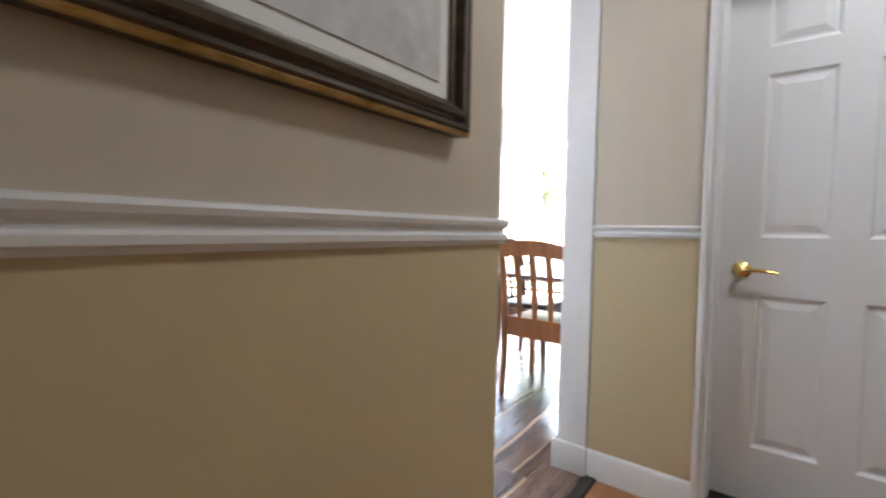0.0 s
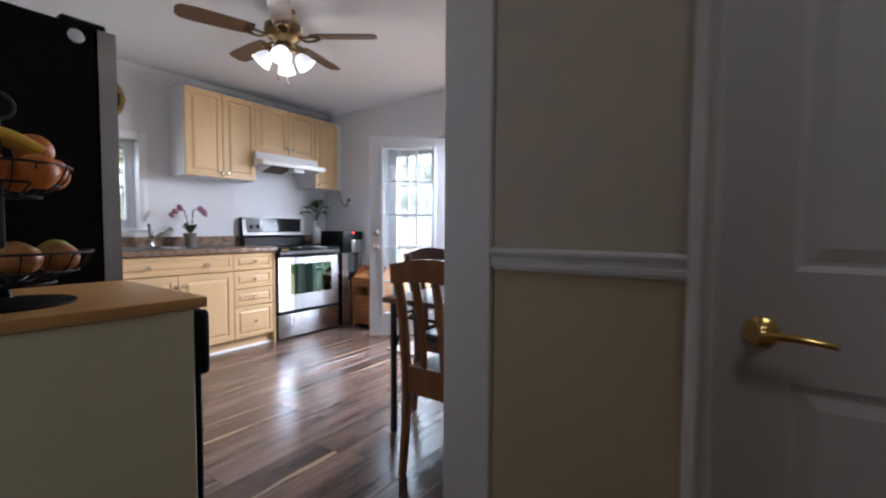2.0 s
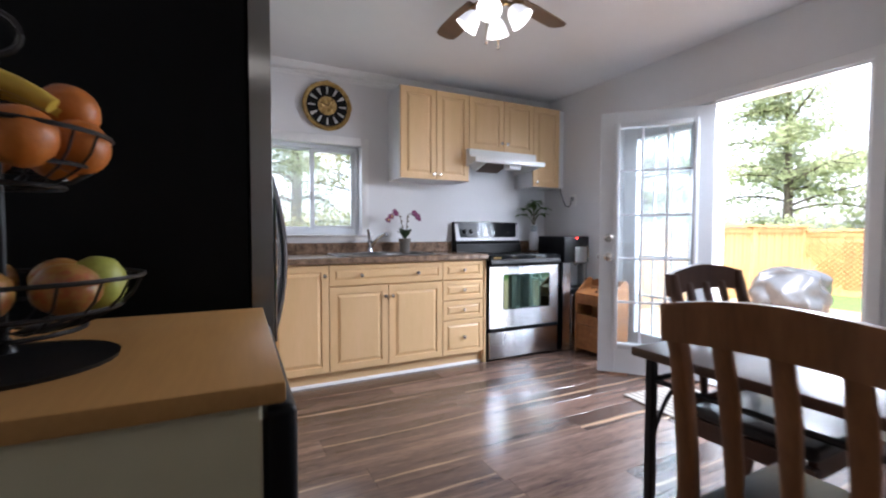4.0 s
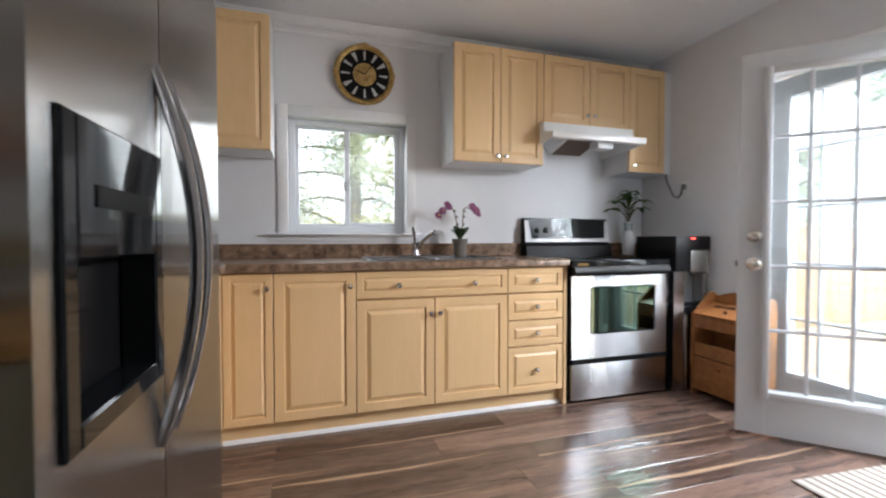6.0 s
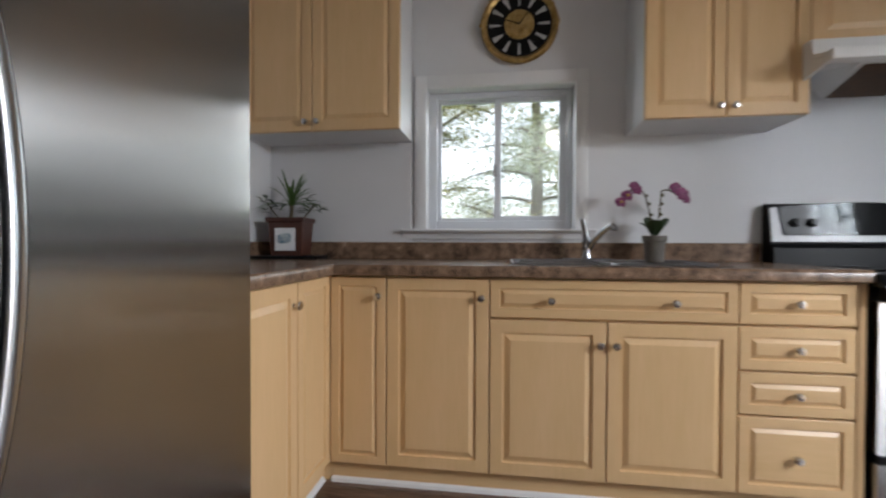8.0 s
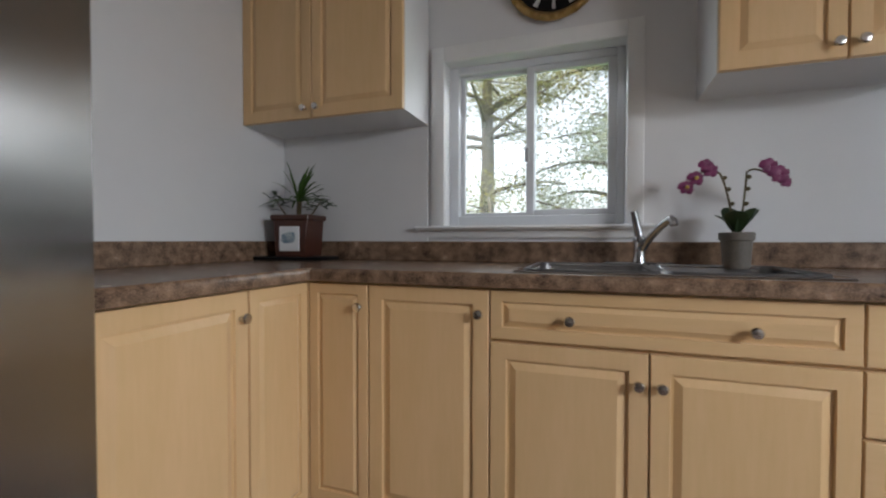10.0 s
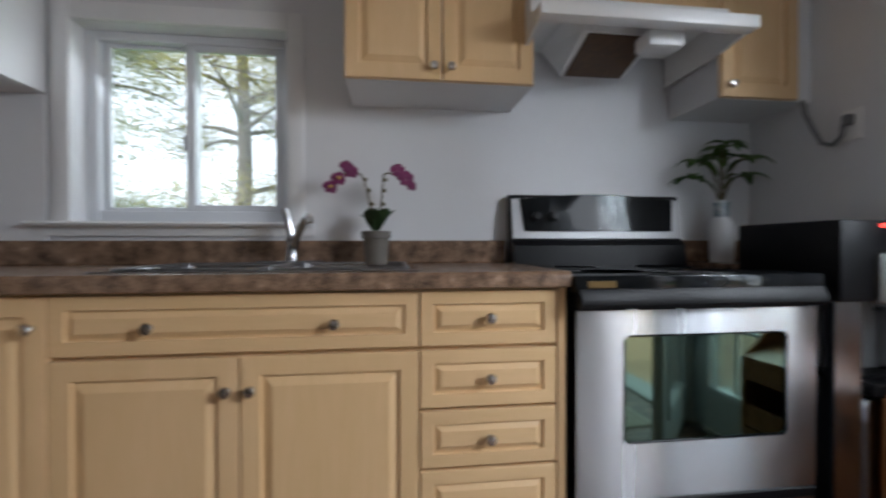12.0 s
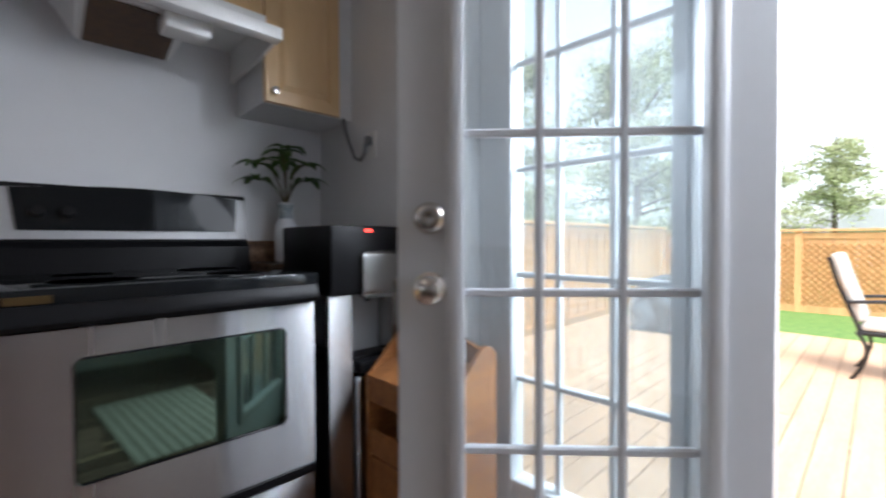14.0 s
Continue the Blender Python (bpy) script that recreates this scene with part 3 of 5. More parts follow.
solid("trim_jamb_south", box((XE, 1.36, 0), (XE + 0.16, 1.378, 2.05), 0.002), M_TRIM)
solid("trim_jamb_head", box((XE, 1.378, 2.035), (XE + 0.16, 2.215, 2.05), 0.001), M_TRIM)
solid("trim_sill_deck", box((XE - 0.01, 1.378, -0.03), (XE + 0.19, 2.215, 0.012), 0.004), M_GREY)

# ---- six-panel pantry door ----
pd = thing("door_3", "white six-panel interior door, closed, with a brass lever", "door", (XP + 0.205, -0.262, 0), -90)
pd["kind"] = "structure"
PW = 0.745
rings = [(0.0, 0.0), (0.012, -0.010), (0.020, -0.010), (0.045, -0.001)]
cols = ((0.125, 0.325), (0.42, 0.62))
rows = ((0.225, 0.81), (1.03, 1.63), (1.73, 1.93))
bmd = bmesh.new()
xs = [0.0, 0.125, 0.325, 0.42, 0.62, PW]
for a, b in ((0, 1), (2, 3), (4, 5)):
    bm_box(bmd, (xs[a], 0.0, 0.01), (xs[b], 0.035, 2.03))
for c0, c1 in cols:
    zs = [0.01] + [z for r in rows for z in r] + [2.03]
    for a in range(0, len(zs), 2):
        bm_box(bmd, (c0, 0.0, zs[a]), (c1, 0.035, zs[a + 1]))
part("door_frame", bmd, M_DOOR, pd, smooth=None)
for c0, c1 in cols:
    for z0, z1 in rows:
        part("panel", stepped((c0, z0), (c1, z1), 0.0, rings, 0.03), M_DOOR, pd, smooth=None)
rot = Matrix.Rotation(radians(90), 3, "X")
part("rose", lathe([(0.031, 0), (0.032, 0.004), (0.026, 0.010), (0.016, 0.014), (0.011, 0.018), (0.011, 0.045), (0.004, 0.050)], 20, at=(0.075, 0, 0.905), turn=rot), M_BRASS, pd)
part("lever", tube(bend((0.075, -0.045, 0.905), (0.13, -0.055, 0.912), (0.185, -0.048, 0.900)), 0.010, 10, flat=0.7, r_end=0.007), M_BRASS, pd)
for lo, hi in (((XP - 0.018, -0.245, 0), (XP, -0.222, 2.05)), ((XP - 0.018, -1.085, 0), (XP, -1.02, 2.05)), ((XP - 0.018, -1.085, 2.05), (XP, -0.222, 2.115))):
    solid("trim_casing_pantry", box(lo, hi, 0.004), M_TRIM)
solid("trim_jamb_pantry", box((XP, -0.262, 0), (XP + 0.245, -0.245, 2.05)), M_TRIM)
solid("trim_jamb_pantry", box((XP, -1.02, 0), (XP + 0.245, -1.006, 2.05)), M_TRIM)

# ---- cabinets ----
PANEL = [(0.0015, -0.0015), (0.0035, 0.0), (0.050, 0.0), (0.052, -0.009), (0.059, -0.009), (0.080, 0.0005), (0.084, 0.0005)]
PANEL_S = [(0.0015, -0.0015), (0.0035, 0.0), (0.037, 0.0), (0.039, -0.008), (0.044, -0.008), (0.058, 0.0005), (0.061, 0.0005)]
KNOB = [(0.008, 0), (0.006, 0.004), (0.006, 0.012), (0.014, 0.018), (0.016, 0.023), (0.013, 0.028), (0.001, 0.030)]


def knob(parent, x, z, face):
    part("knob", lathe(KNOB, 16, at=(x, face, z), turn=Matrix.Rotation(radians(90), 3, "X")), M_NICKEL, parent, "satin nickel knob")


def front(cab, name, x0, x1, z0, z1, face, knobs=(), small=False, level=False):
    d = part(name, stepped((x0 + 0.0015, z0 + 0.0015), (x1 - 0.0015, z1 - 0.0015), face, PANEL_S if small else PANEL, 0.019), M_MAPLE_H if level else M_MAPLE, cab, smooth=None)
    for kx, kz in knobs:
        knob(d, kx, kz, face)
    return d


# base units along the north wall; local origin on the floor at the face plane
FY, TOPZ, KICK = 3.40, 0.884, 0.095


def base_unit(label, x0, x1):
    c = thing("base_cabinet", label, "cabinet", (x0, FY, 0), group="kitchen base cabinets")
    w = x1 - x0
    part("carcass", box((0.0, 0.02, KICK), (w, 0.60, TOPZ)), M_MAPLE, c, smooth=None)
    part("toe_kick", box((0.0, 0.045, 0.0), (w, 0.06, KICK)), M_MAPLE_H, c, smooth=None)
    return c, w


c, w = base_unit("narrow maple base cabinet with one raised-panel door", 1.027, 1.269)
part("corner_kick", box((-0.046, 0.044, 0.0), (0.0, 0.06, KICK)), M_MAPLE_H, c, smooth=None)
part("corner_post", box((-0.03, 0.0, KICK), (0.0, 0.03, TOPZ)), M_MAPLE, c, smooth=None)
front(c, "door", 0.001, w, 0.098, 0.880, 0, [(w - 0.032, 0.80)], small=True)
c, w = base_unit("maple base cabinet with one raised-panel door", 1.269, 1.689)
front(c, "door", 0, w, 0.098, 0.880, 0, [(w - 0.032, 0.80)])
c, w = base_unit("maple sink cabinet with a wide drawer front over two doors", 1.689, 2.599)
front(c, "drawer", 0, w, 0.724, 0.880, 0, [(w * 0.26, 0.795), (w * 0.755, 0.795)], small=True, level=True)
front(c, "door", 0, w / 2 - 0.008, 0.098, 0.718, 0, [(w / 2 - 0.036, 0.63)])
front(c, "door", w / 2 - 0.008, w, 0.098, 0.718, 0, [(w / 2 + 0.022, 0.63)])
c, w = base_unit("maple drawer cabinet with four drawers", 2.599, 3.012)
for z0, z1 in ((0.724, 0.880), (0.556, 0.718), (0.392, 0.552), (0.098, 0.388)):
    front(c, "drawer", 0, w - 0.025, z0, z1, 0, [((w - 0.025) / 2, (z0 + z1) / 2)], small=True, level=True)
part("end_panel", box((w - 0.022, -0.002, 0.0), (w, 0.60, TOPZ)), M_MAPLE, c, smooth=None)
solid("trim_quarter_round", prism(((FY + 0.045, 0), (FY + 0.03, 0), (FY + 0.034, 0.012), (FY + 0.045, 0.02)), "x", 1.02, 2.985), M_TRIM)

# the leg along the west wall faces east
c = thing("base_cabinet", "maple corner base cabinet beside the refrigerator", "cabinet", (1.027, 2.66, 0), 90, "kitchen base cabinets")
w = 3.40 - 2.66
part("carcass", box((0.0, 0.02, KICK), (w, 0.60, TOPZ)), M_MAPLE, c, smooth=None)
part("toe_kick", box((0.0, 0.045, 0.0), (w + 0.045, 0.06, KICK)), M_MAPLE_H, c, smooth=None)
front(c, "door", 0.0, 0.46, 0.098, 0.880, 0, [(0.43, 0.80)])
front(c, "filler_panel", 0.462, w - 0.001, 0.098, 0.880, 0, small=True)
solid("trim_quarter_round_west", prism(((1.027 - 0.045, 0), (1.027 - 0.03, 0), (1.027 - 0.034, 0.012), (1.027 - 0.045, 0.02)), "y", 2.66, 3.43), M_TRIM)

# worktop with rounded nose, a sink cut-out and an upstand
wt = thing("worktop", "brown mottled laminate worktop with a low upstand", "worktop", (0, 0, TOPZ))
CT = 0.045
SINK = (1.775, 2.58, 3.455, 3.945)
nose = [(0.0, 0.004), (0.006, 0.0), (0.03, 0.0), (0.03, CT), (0.012, CT), (0.004, CT - 0.006), (0.0, CT - 0.014)]
part("nosing", prism([(3.372 + a, b) for a, b in nose], "x", 1.055, 3.018), M_COUNTER, wt)
for lo, hi in (((XW, 3.402), (SINK[0], YN)), ((SINK[1], 3.402), (3.018, YN)), ((SINK[0], 3.402), (SINK[1], SINK[2])), ((SINK[0], SINK[3]), (SINK[1], YN))):
    part("slab", box((lo[0], lo[1], 0.001), (hi[0], hi[1], CT)), M_COUNTER, wt, smooth=None)
part("nosing", prism([(1.055 - a, b) for a, b in nose], "y", 2.66, 3.402), M_COUNTER, wt)
part("slab", box((XW, 2.66, 0.001), (1.025, 3.402, CT)), M_COUNTER, wt, smooth=None)
part("upstand", box((XW + 0.02, YN - 0.022, CT), (3.012, YN - 0.0125, CT + 0.093), 0.003), M_COUNTER, wt)
part("upstand", box((XW, 2.66, CT), (XW + 0.02, YN - 0.0125, CT + 0.093), 0.003), M_COUNTER, wt)
ws = thing("worktop", "short brown laminate worktop strip behind the water cooler", "worktop", (0, 0, TOPZ))
part("slab", box((3.80, 3.72, 0), (XE, YN, CT), 0.003), M_COUNTER, ws)
part("upstand", box((3.80, YN - 0.022, CT), (XE, YN, CT + 0.093), 0.003), M_COUNTER, ws)
part("support", box((3.80, 3.76, -TOPZ), (XE, YN - 0.03, 0)), M_MELA, ws)


def wall_unit(label, x0, x1, z0, doors, face=3.737, z1=2.36, side=M_MELA, knob_z=0.045):
    c = thing("wall_cabinet", label, "cabinet", (x0, face, z0), group="kitchen wall cabinets")
    w, h = x1 - x0, z1 - z0
    part("carcass", box((0, 0.02, 0.0), (w, YN - face - (0.012 if x0 < 1 else 0), h)), side, c, smooth=None)
    for a, b, kx in doors:
        front(c, "door", a - x0, b - x0, 0.0, h, 0, [(kx - x0, knob_z)] if kx else [])
    return c


wall_unit("maple double-door wall cabinet between window and refrigerator", XW, 1.24, 1.575, [(XW, 0.789, 0.757), (0.789, 1.24, 0.821)], face=3.745)
wall_unit("maple double-door wall cabinet over the drawers", 2.367, 3.038, 1.576, [(2.367, 2.705, 2.675), (2.705, 3.038, 2.735)])
wall_unit("short maple double-door cabinet over the range hood", 3.038, 3.775, 1.87, [(3.038, 3.42, 3.39), (3.42, 3.775, 3.45)], knob_z=0.08)
wall_unit("narrow maple wall cabinet beside the range hood", 3.775, 4.125, 1.566, [(3.775, 4.108, 3.81)])
solid("trim_filler_cabinet", box((4.125, 3.76, 1.566), (XE, YN, 2.36)), M_MELA)

# ---- range hood ----
hd = thing("range_hood", "white range hood under the short cabinet", "range hood", (3.005, YN, 1.735))
part("body", prism(((0, 0.133), (-0.366, 0.133), (-0.374, 0.066), (-0.445, 0.048), (-0.455, 0.040), (-0.455, 0.028), (-0.362, 0.050), (-0.354, 0.105), (0, 0.105)), "x", 0.0, 0.755), M_WHITE, hd)
part("lip", box((-0.008, -0.497, 0.0), (0.763, -0.44, 0.045), 0.006, 2), M_WHITE, hd)
hb = bmesh.new()
ht = [hb.verts.new(p) for p in ((0.16, -0.345, 0.106), (0.56, -0.345, 0.106), (0.56, -0.012, 0.106), (0.16, -0.012, 0.106))]
hl = [hb.verts.new(p) for p in ((0.215, -0.32, 0.045), (0.50, -0.32, 0.045), (0.50, -0.08, -0.026), (0.225, -0.08, -0.026))]
hb.faces.new(hl)
for j in range(4):
    hb.faces.new((ht[j], ht[(j + 1) % 4], hl[(j + 1) % 4], hl[j]))
part("blower_housing", hb, M_WHITE, hd, smooth=None)
part("filter", prism(((-0.312, 0.0410), (-0.090, -0.0246), (-0.090, -0.0290), (-0.312, 0.0366)), "x", 0.24, 0.485), M_FILTER, hd, "greasy brown mesh filter")
part("lamp_cover", box((0.42, -0.40, -0.03), (0.56, -0.30, 0.03), 0.014, 2), M_WHITE, hd)
for x in (0.0, 0.743):
    part("side_panel", prism(((-0.002, -0.03), (-0.30, -0.02), (-0.438, 0.0), (-0.438, 0.030), (-0.362, 0.050), (-0.354, 0.104), (-0.002, 0.104)), "x", x + 0.0005, x + 0.0115), M_WHITE, hd)

# ---- stove ----
st = thing("stove", "stainless electric range with black glass cooktop", "stove", (3.027, 3.376, 0.0))
W = 0.757
part("body", box((0.0, 0.03, 0.02), (W, 0.655, 0.905)), M_BLACK, st, smooth=None)
part("drawer", box((0.004, -0.004, 0.022), (W - 0.004, 0.03, 0.252), 0.006, 2), M_STEEL_H, st)
OW = (0.142, 0.658, 0.440, 0.748)
dr = ring_frame((0.004, 0.285), (W - 0.004, 0.818), (OW[0], OW[2]), (OW[1], OW[3]), -0.004, 0.03)
od = part("oven_door", dr, M_STEEL_H, st, smooth=None)
part("oven_window", box((OW[0], -0.0005, OW[2]), (OW[1], 0.004, OW[3])), M_OVENGLASS, od, smooth=None)
for lo, hi in (((OW[0], OW[2]), (OW[0] + 0.006, OW[3])), ((OW[1] - 0.006, OW[2]), (OW[1], OW[3])), ((OW[0] + 0.006, OW[2]), (OW[1] - 0.006, OW[2] + 0.006)), ((OW[0] + 0.006, OW[3] - 0.006), (OW[1] - 0.006, OW[3]))):
    part("window_border", box((lo[0], -0.0055, lo[1]), (hi[0], -0.001, hi[1]), 0.002), M_BLACKGLASS, od)
for cx, sx in ((OW[0], 1), (OW[1], -1)):
    for cz, sz in ((OW[2], 1), (OW[3], -1)):
        rr = 0.024
        arc = [(cx + sx * rr * (1 - math.sin(i * math.pi / 12)), cz + sz * rr * (1 - math.cos(i * math.pi / 12))) for i in range(7)]
        part("window_corner", prism([(cx, cz)] + arc, "y", -0.0075, -0.001), M_STEEL_H, od)
part("handle", prism(((-0.004, 0.826), (-0.030, 0.826), (-0.042, 0.838), (-0.042, 0.852), (-0.026, 0.880), (-0.004, 0.880)), "x", 0.004, W - 0.004), M_BLACK, od)
part("drawer_gap", box((0.006, -0.010, 0.253), (W - 0.006, 0.03, 0.284), 0.003), M_BLACK, st)
ck = part("cooktop", box((-0.006, -0.022, 0.868), (W + 0.006, 0.60, 0.918), 0.008, 2), M_BLACKGLASS, st)
part("front_badge", box((0.03, -0.0245, 0.884), (0.11, -0.022, 0.902)), M_ANTBRASS, st)
for cx, cy, r in ((0.2, 0.15, 0.10), (0.56, 0.15, 0.085), (0.2, 0.43, 0.08), (0.56, 0.43, 0.10)):
    part("burner_ring", lathe([(r - 0.003, 0.9182), (r - 0.003, 0.9188), (r, 0.9188), (r, 0.9182)], 32, at=(cx, cy, 0)), M_BLACKTEX, ck)
part("backguard", prism(((0.565, 0.918), (0.575, 1.00), (0.60, 1.02), (0.60, 1.03), (0.625, 1.195), (0.635, 1.215), (0.66, 1.215), (0.668, 1.19), (0.668, 0.905), (0.60, 0.905)), "x", -0.004, W + 0.004), M_BLACK, st)
arch = [(0.0, 1.03)] + [(W * i / 16, 1.195 + 0.022 * math.sin(math.pi * i / 16)) for i in range(17)] + [(W, 1.03)]
bmp = bmesh.new()
fr_v = [bmp.verts.new((x, 0.592 + (z - 1.03) * 0.15, z)) for x, z in arch]
bk_v = [bmp.verts.new((x, 0.66, z)) for x, z in arch]
bmp.faces.new(fr_v)
bmp.faces.new(bk_v[::-1])
for i in range(len(arch)):
    j = (i + 1) % len(arch)
    bmp.faces.new((fr_v[i], bk_v[i], bk_v[j], fr_v[j]))
part("control_surround", bmp, M_SILVERPAINT, st)
bmp = bmesh.new()
arch2 = [(0.05, 1.06)] + [(0.034 + (W - 0.068) * i / 16, 1.1965 + 0.0215 * math.sin(math.pi * i / 16)) for i in range(17)] + [(W - 0.05, 1.06)]
fr_v = [bmp.verts.new((x, 0.586 + (z - 1.03) * 0.15, z)) for x, z in arch2]
bk_v = [bmp.verts.new((x, 0.60 + (z - 1.03) * 0.15, z)) for x, z in arch2]
bmp.faces.new(fr_v)
bmp.faces.new(bk_v[::-1])
for i in range(len(arch2)):
    j = (i + 1) % len(arch2)
    bmp.faces.new((fr_v[i], bk_v[i], bk_v[j], fr_v[j]))
panel = part("control_panel", bmp, M_BLACKGLASS, st)
for x in (0.10, 0.175):
    part("control_knob", lathe([(0.022, 0), (0.022, 0.006), (0.017, 0.010), (0.016, 0.026), (0.002, 0.027)], 18, at=(x, 0.602, 1.12), turn=Matrix.Rotation(radians(80), 3, "X")), M_BLACK, panel)
for z in (0.52, 0.62):
    rk = bmesh.new()
    for i in range(12):
        tube([(0.18 + i * 0.042, 0.012, z), (0.18 + i * 0.042, 0.028, z)], 0.003, 6, rk)
    tube([(0.17, 0.012, z), (0.66, 0.012, z)], 0.004, 6, rk)
    part("oven_rack", rk, M_RACK, st)

# ---- water cooler ----
wc = thing("water_cooler", "black and silver freestanding water dispenser", "water dispenser", (3.83, 3.36, 0))
part("base", box((0.0, 0.03, 0.0), (0.305, 0.355, 0.60), 0.012, 2), M_BLACK, wc)
part("side_column", prism(((0.0, 0.0), (0.09, 0.0), (0.105, 0.02), (0.105, 0.03), (0.0, 0.03)), "z", 0.01, 0.83), M_STEEL_H, wc, "silver column")
part("front_panel", box((0.106, -0.002, 0.01), (0.30, 0.03, 0.535), 0.012, 2), M_STEEL_H, wc, "silver lower door")
part("drip_tray", box((0.11, -0.02, 0.545), (0.295, 0.10, 0.585), 0.006), M_BLACK, wc)
part("alcove", box((0.106, 0.10, 0.585), (0.30, 0.355, 0.835)), M_GREY, wc)
part("alcove_side", box((0.268, 0.0, 0.585), (0.304, 0.10, 0.83), 0.006), M_STEEL, wc)
part("head", box((0.0, -0.015, 0.83), (0.31, 0.36, 1.075), 0.010, 2), M_BLACK, wc)
part("faceplate", box((0.115, -0.024, 0.815), (0.29, -0.012, 0.985), 0.02, 3), M_STEEL, wc, "silver tap plate")
part("indicator", box((0.135, -0.019, 1.052), (0.165, -0.012, 1.064)), M_RED, wc, "red indicator light")
for x in (0.17, 0.235):
    part("spout", tube([(x, 0.02, 0.83), (x, 0.02, 0.80)], 0.010), M_BLACK, wc)

# ---- vegetable bin ----
vb = thing("vegetable_bin", "orange pine vegetable bin with burnt lettering on the lid", "bin", (3.955, 3.33, 0), -90)
BW, BD = 0.42, 0.215
side = [(0, 0), (0, 0.545), (0.06, 0.60), (0.13, 0.67), (0.16, 0.69), (0.19, 0.685), (BD, 0.66), (BD, 0)]
for x in (0.0, BW - 0.018):
    part("side_panel", prism(side, "x", x, x + 0.018, 0.0015), M_PINE, vb)
part("lid", prism(((-0.006, 0.535), (-0.006, 0.552), (0.185, 0.615), (0.185, 0.598)), "x", 0.018, BW - 0.018), M_PINE, vb)
gal = [(0.018, 0.59)] + [(0.018 + (BW - 0.036) * i / 14, 0.655 + 0.045 * math.sin(math.pi * i / 14)) for i in range(15)] + [(BW - 0.018, 0.59)]
part("back_gallery", prism([(x, z) for x, z in gal], "y", 0.187, 0.205), M_PINE, vb)
part("back_panel", box((0.018, 0.195, 0.02), (BW - 0.018, 0.207, 0.59)), M_PINE, vb)
for z0, z1 in ((0.455, 0.532), (0.27, 0.355), (0.035, 0.262)):
    part("front_board", box((0.018, 0.004, z0), (BW - 0.018, 0.020, z1), 0.002), M_PINE, vb)
part("shelf", box((0.018, 0.02, 0.262), (BW - 0.018, 0.195, 0.272)), M_PINE, vb)
part("shelf", box((0.018, 0.02, 0.03), (BW - 0.018, 0.195, 0.04)), M_PINE, vb)
part("drawer_pull", lathe([(0.010, 0), (0.007, 0.008), (0.013, 0.018), (0.010, 0.024), (0.001, 0.025)], 14, at=(BW / 2, 0.004, 0.20), turn=Matrix.Rotation(radians(90), 3, "X")), M_PINE, vb)
part("lid_knob", lathe([(0.011, 0), (0.008, 0.008), (0.013, 0.016), (0.001, 0.02)], 14, at=(BW / 2, 0.05, 0.57)), M_MAHOG, vb)
for i in range(9):
    x = 0.075 + i * 0.03
    part("letter_bar", prism(((0.125 - 0.012, 0.5925), (0.125 - 0.012, 0.5945), (0.125 + 0.014, 0.603), (0.125 + 0.014, 0.601)), "x", x, x + (0.018 if i % 3 else 0.022)), M_LETTER, vb)

# ---- sink, tap, orchid, planter, vase ----
sk = thing("sink", "stainless double-bowl sink set into the worktop", "sink", (SINK[0], SINK[2], TOPZ + CT))
sw, sd = SINK[1] - SINK[0], SINK[3] - SINK[2]
rim = bmesh.new()
for lo, hi in (((-0.02, -0.02), (sw + 0.02, 0.020)), ((-0.02, sd - 0.058), (sw + 0.02, sd + 0.02)), ((-0.02, 0.020), (0.020, sd - 0.058)), ((sw - 0.020, 0.020), (sw + 0.02, sd - 0.058)), ((sw / 2 - 0.022, 0.020), (sw / 2 + 0.022, sd - 0.058))):
    bm_box(rim, (lo[0], lo[1], 0.0), (hi[0], hi[1], 0.005), 0.0015)
part("rim", rim, M_CHROME, sk)


def round_rect(x0, x1, y0, y1, rad, z, n=6):
    """Points round a level rectangle with rounded corners."""
    pts = []
    for cx, cy, a0 in ((x1 - rad, y1 - rad, 0), (x0 + rad, y1 - rad, 90), (x0 + rad, y0 + rad, 180), (x1 - rad, y0 + rad, 270)):
        pts += [(cx + rad * math.cos(radians(a0 + 90 * i / n)), cy + rad * math.sin(radians(a0 + 90 * i / n)), z) for i in range(n + 1)]
    return pts


for x0, x1 in ((0.012, sw / 2 - 0.014), (sw / 2 + 0.014, sw - 0.012)):
    b = bmesh.new()
    y0, y1 = 0.012, sd - 0.05
    loops = []
    for grow, z, rad in ((0.012, 0.0052, 0.06), (0.008, 0.011, 0.056), (0.0, 0.011, 0.05), (-0.004, 0.004, 0.046), (-0.010, -0.14, 0.045), (-0.045, -0.17, 0.03)):
        loops.append([b.verts.new(p) for p in round_rect(x0 - grow, x1 + grow, y0 - grow, y1 + grow, rad, z)])
    for p, q in zip(loops, loops[1:]):
        for i in range(len(p)):
            j = (i + 1) % len(p)
            b.faces.new((p[i], p[j], q[j], q[i]))
    b.faces.new(loops[-1])
    bowl = part("bowl", b, M_BOWL, sk, "dull dark steel bowl")
    part("drain", lathe([(0.04, -0.168), (0.042, -0.165), (0.03, -0.166), (0.001, -0.167)], 20, at=((x0 + x1) / 2, (y0 + y1) / 2, 0)), M_CHROME, bowl)
tp = thing("tap", "chrome single-lever kitchen tap behind the sink", "tap", (2.155, 3.925, TOPZ + CT + 0.006))
part("deck_plate", box((-0.13, -0.028, 0), (0.12, 0.028, 0.010), 0.008, 2), M_CHROME, tp)
part("body", lathe([(0.026, 0.01), (0.024, 0.02), (0.021, 0.03), (0.021, 0.075), (0.024, 0.085), (0.022, 0.105), (0.010, 0.115), (0.001, 0.117)], 20), M_CHROME, tp)
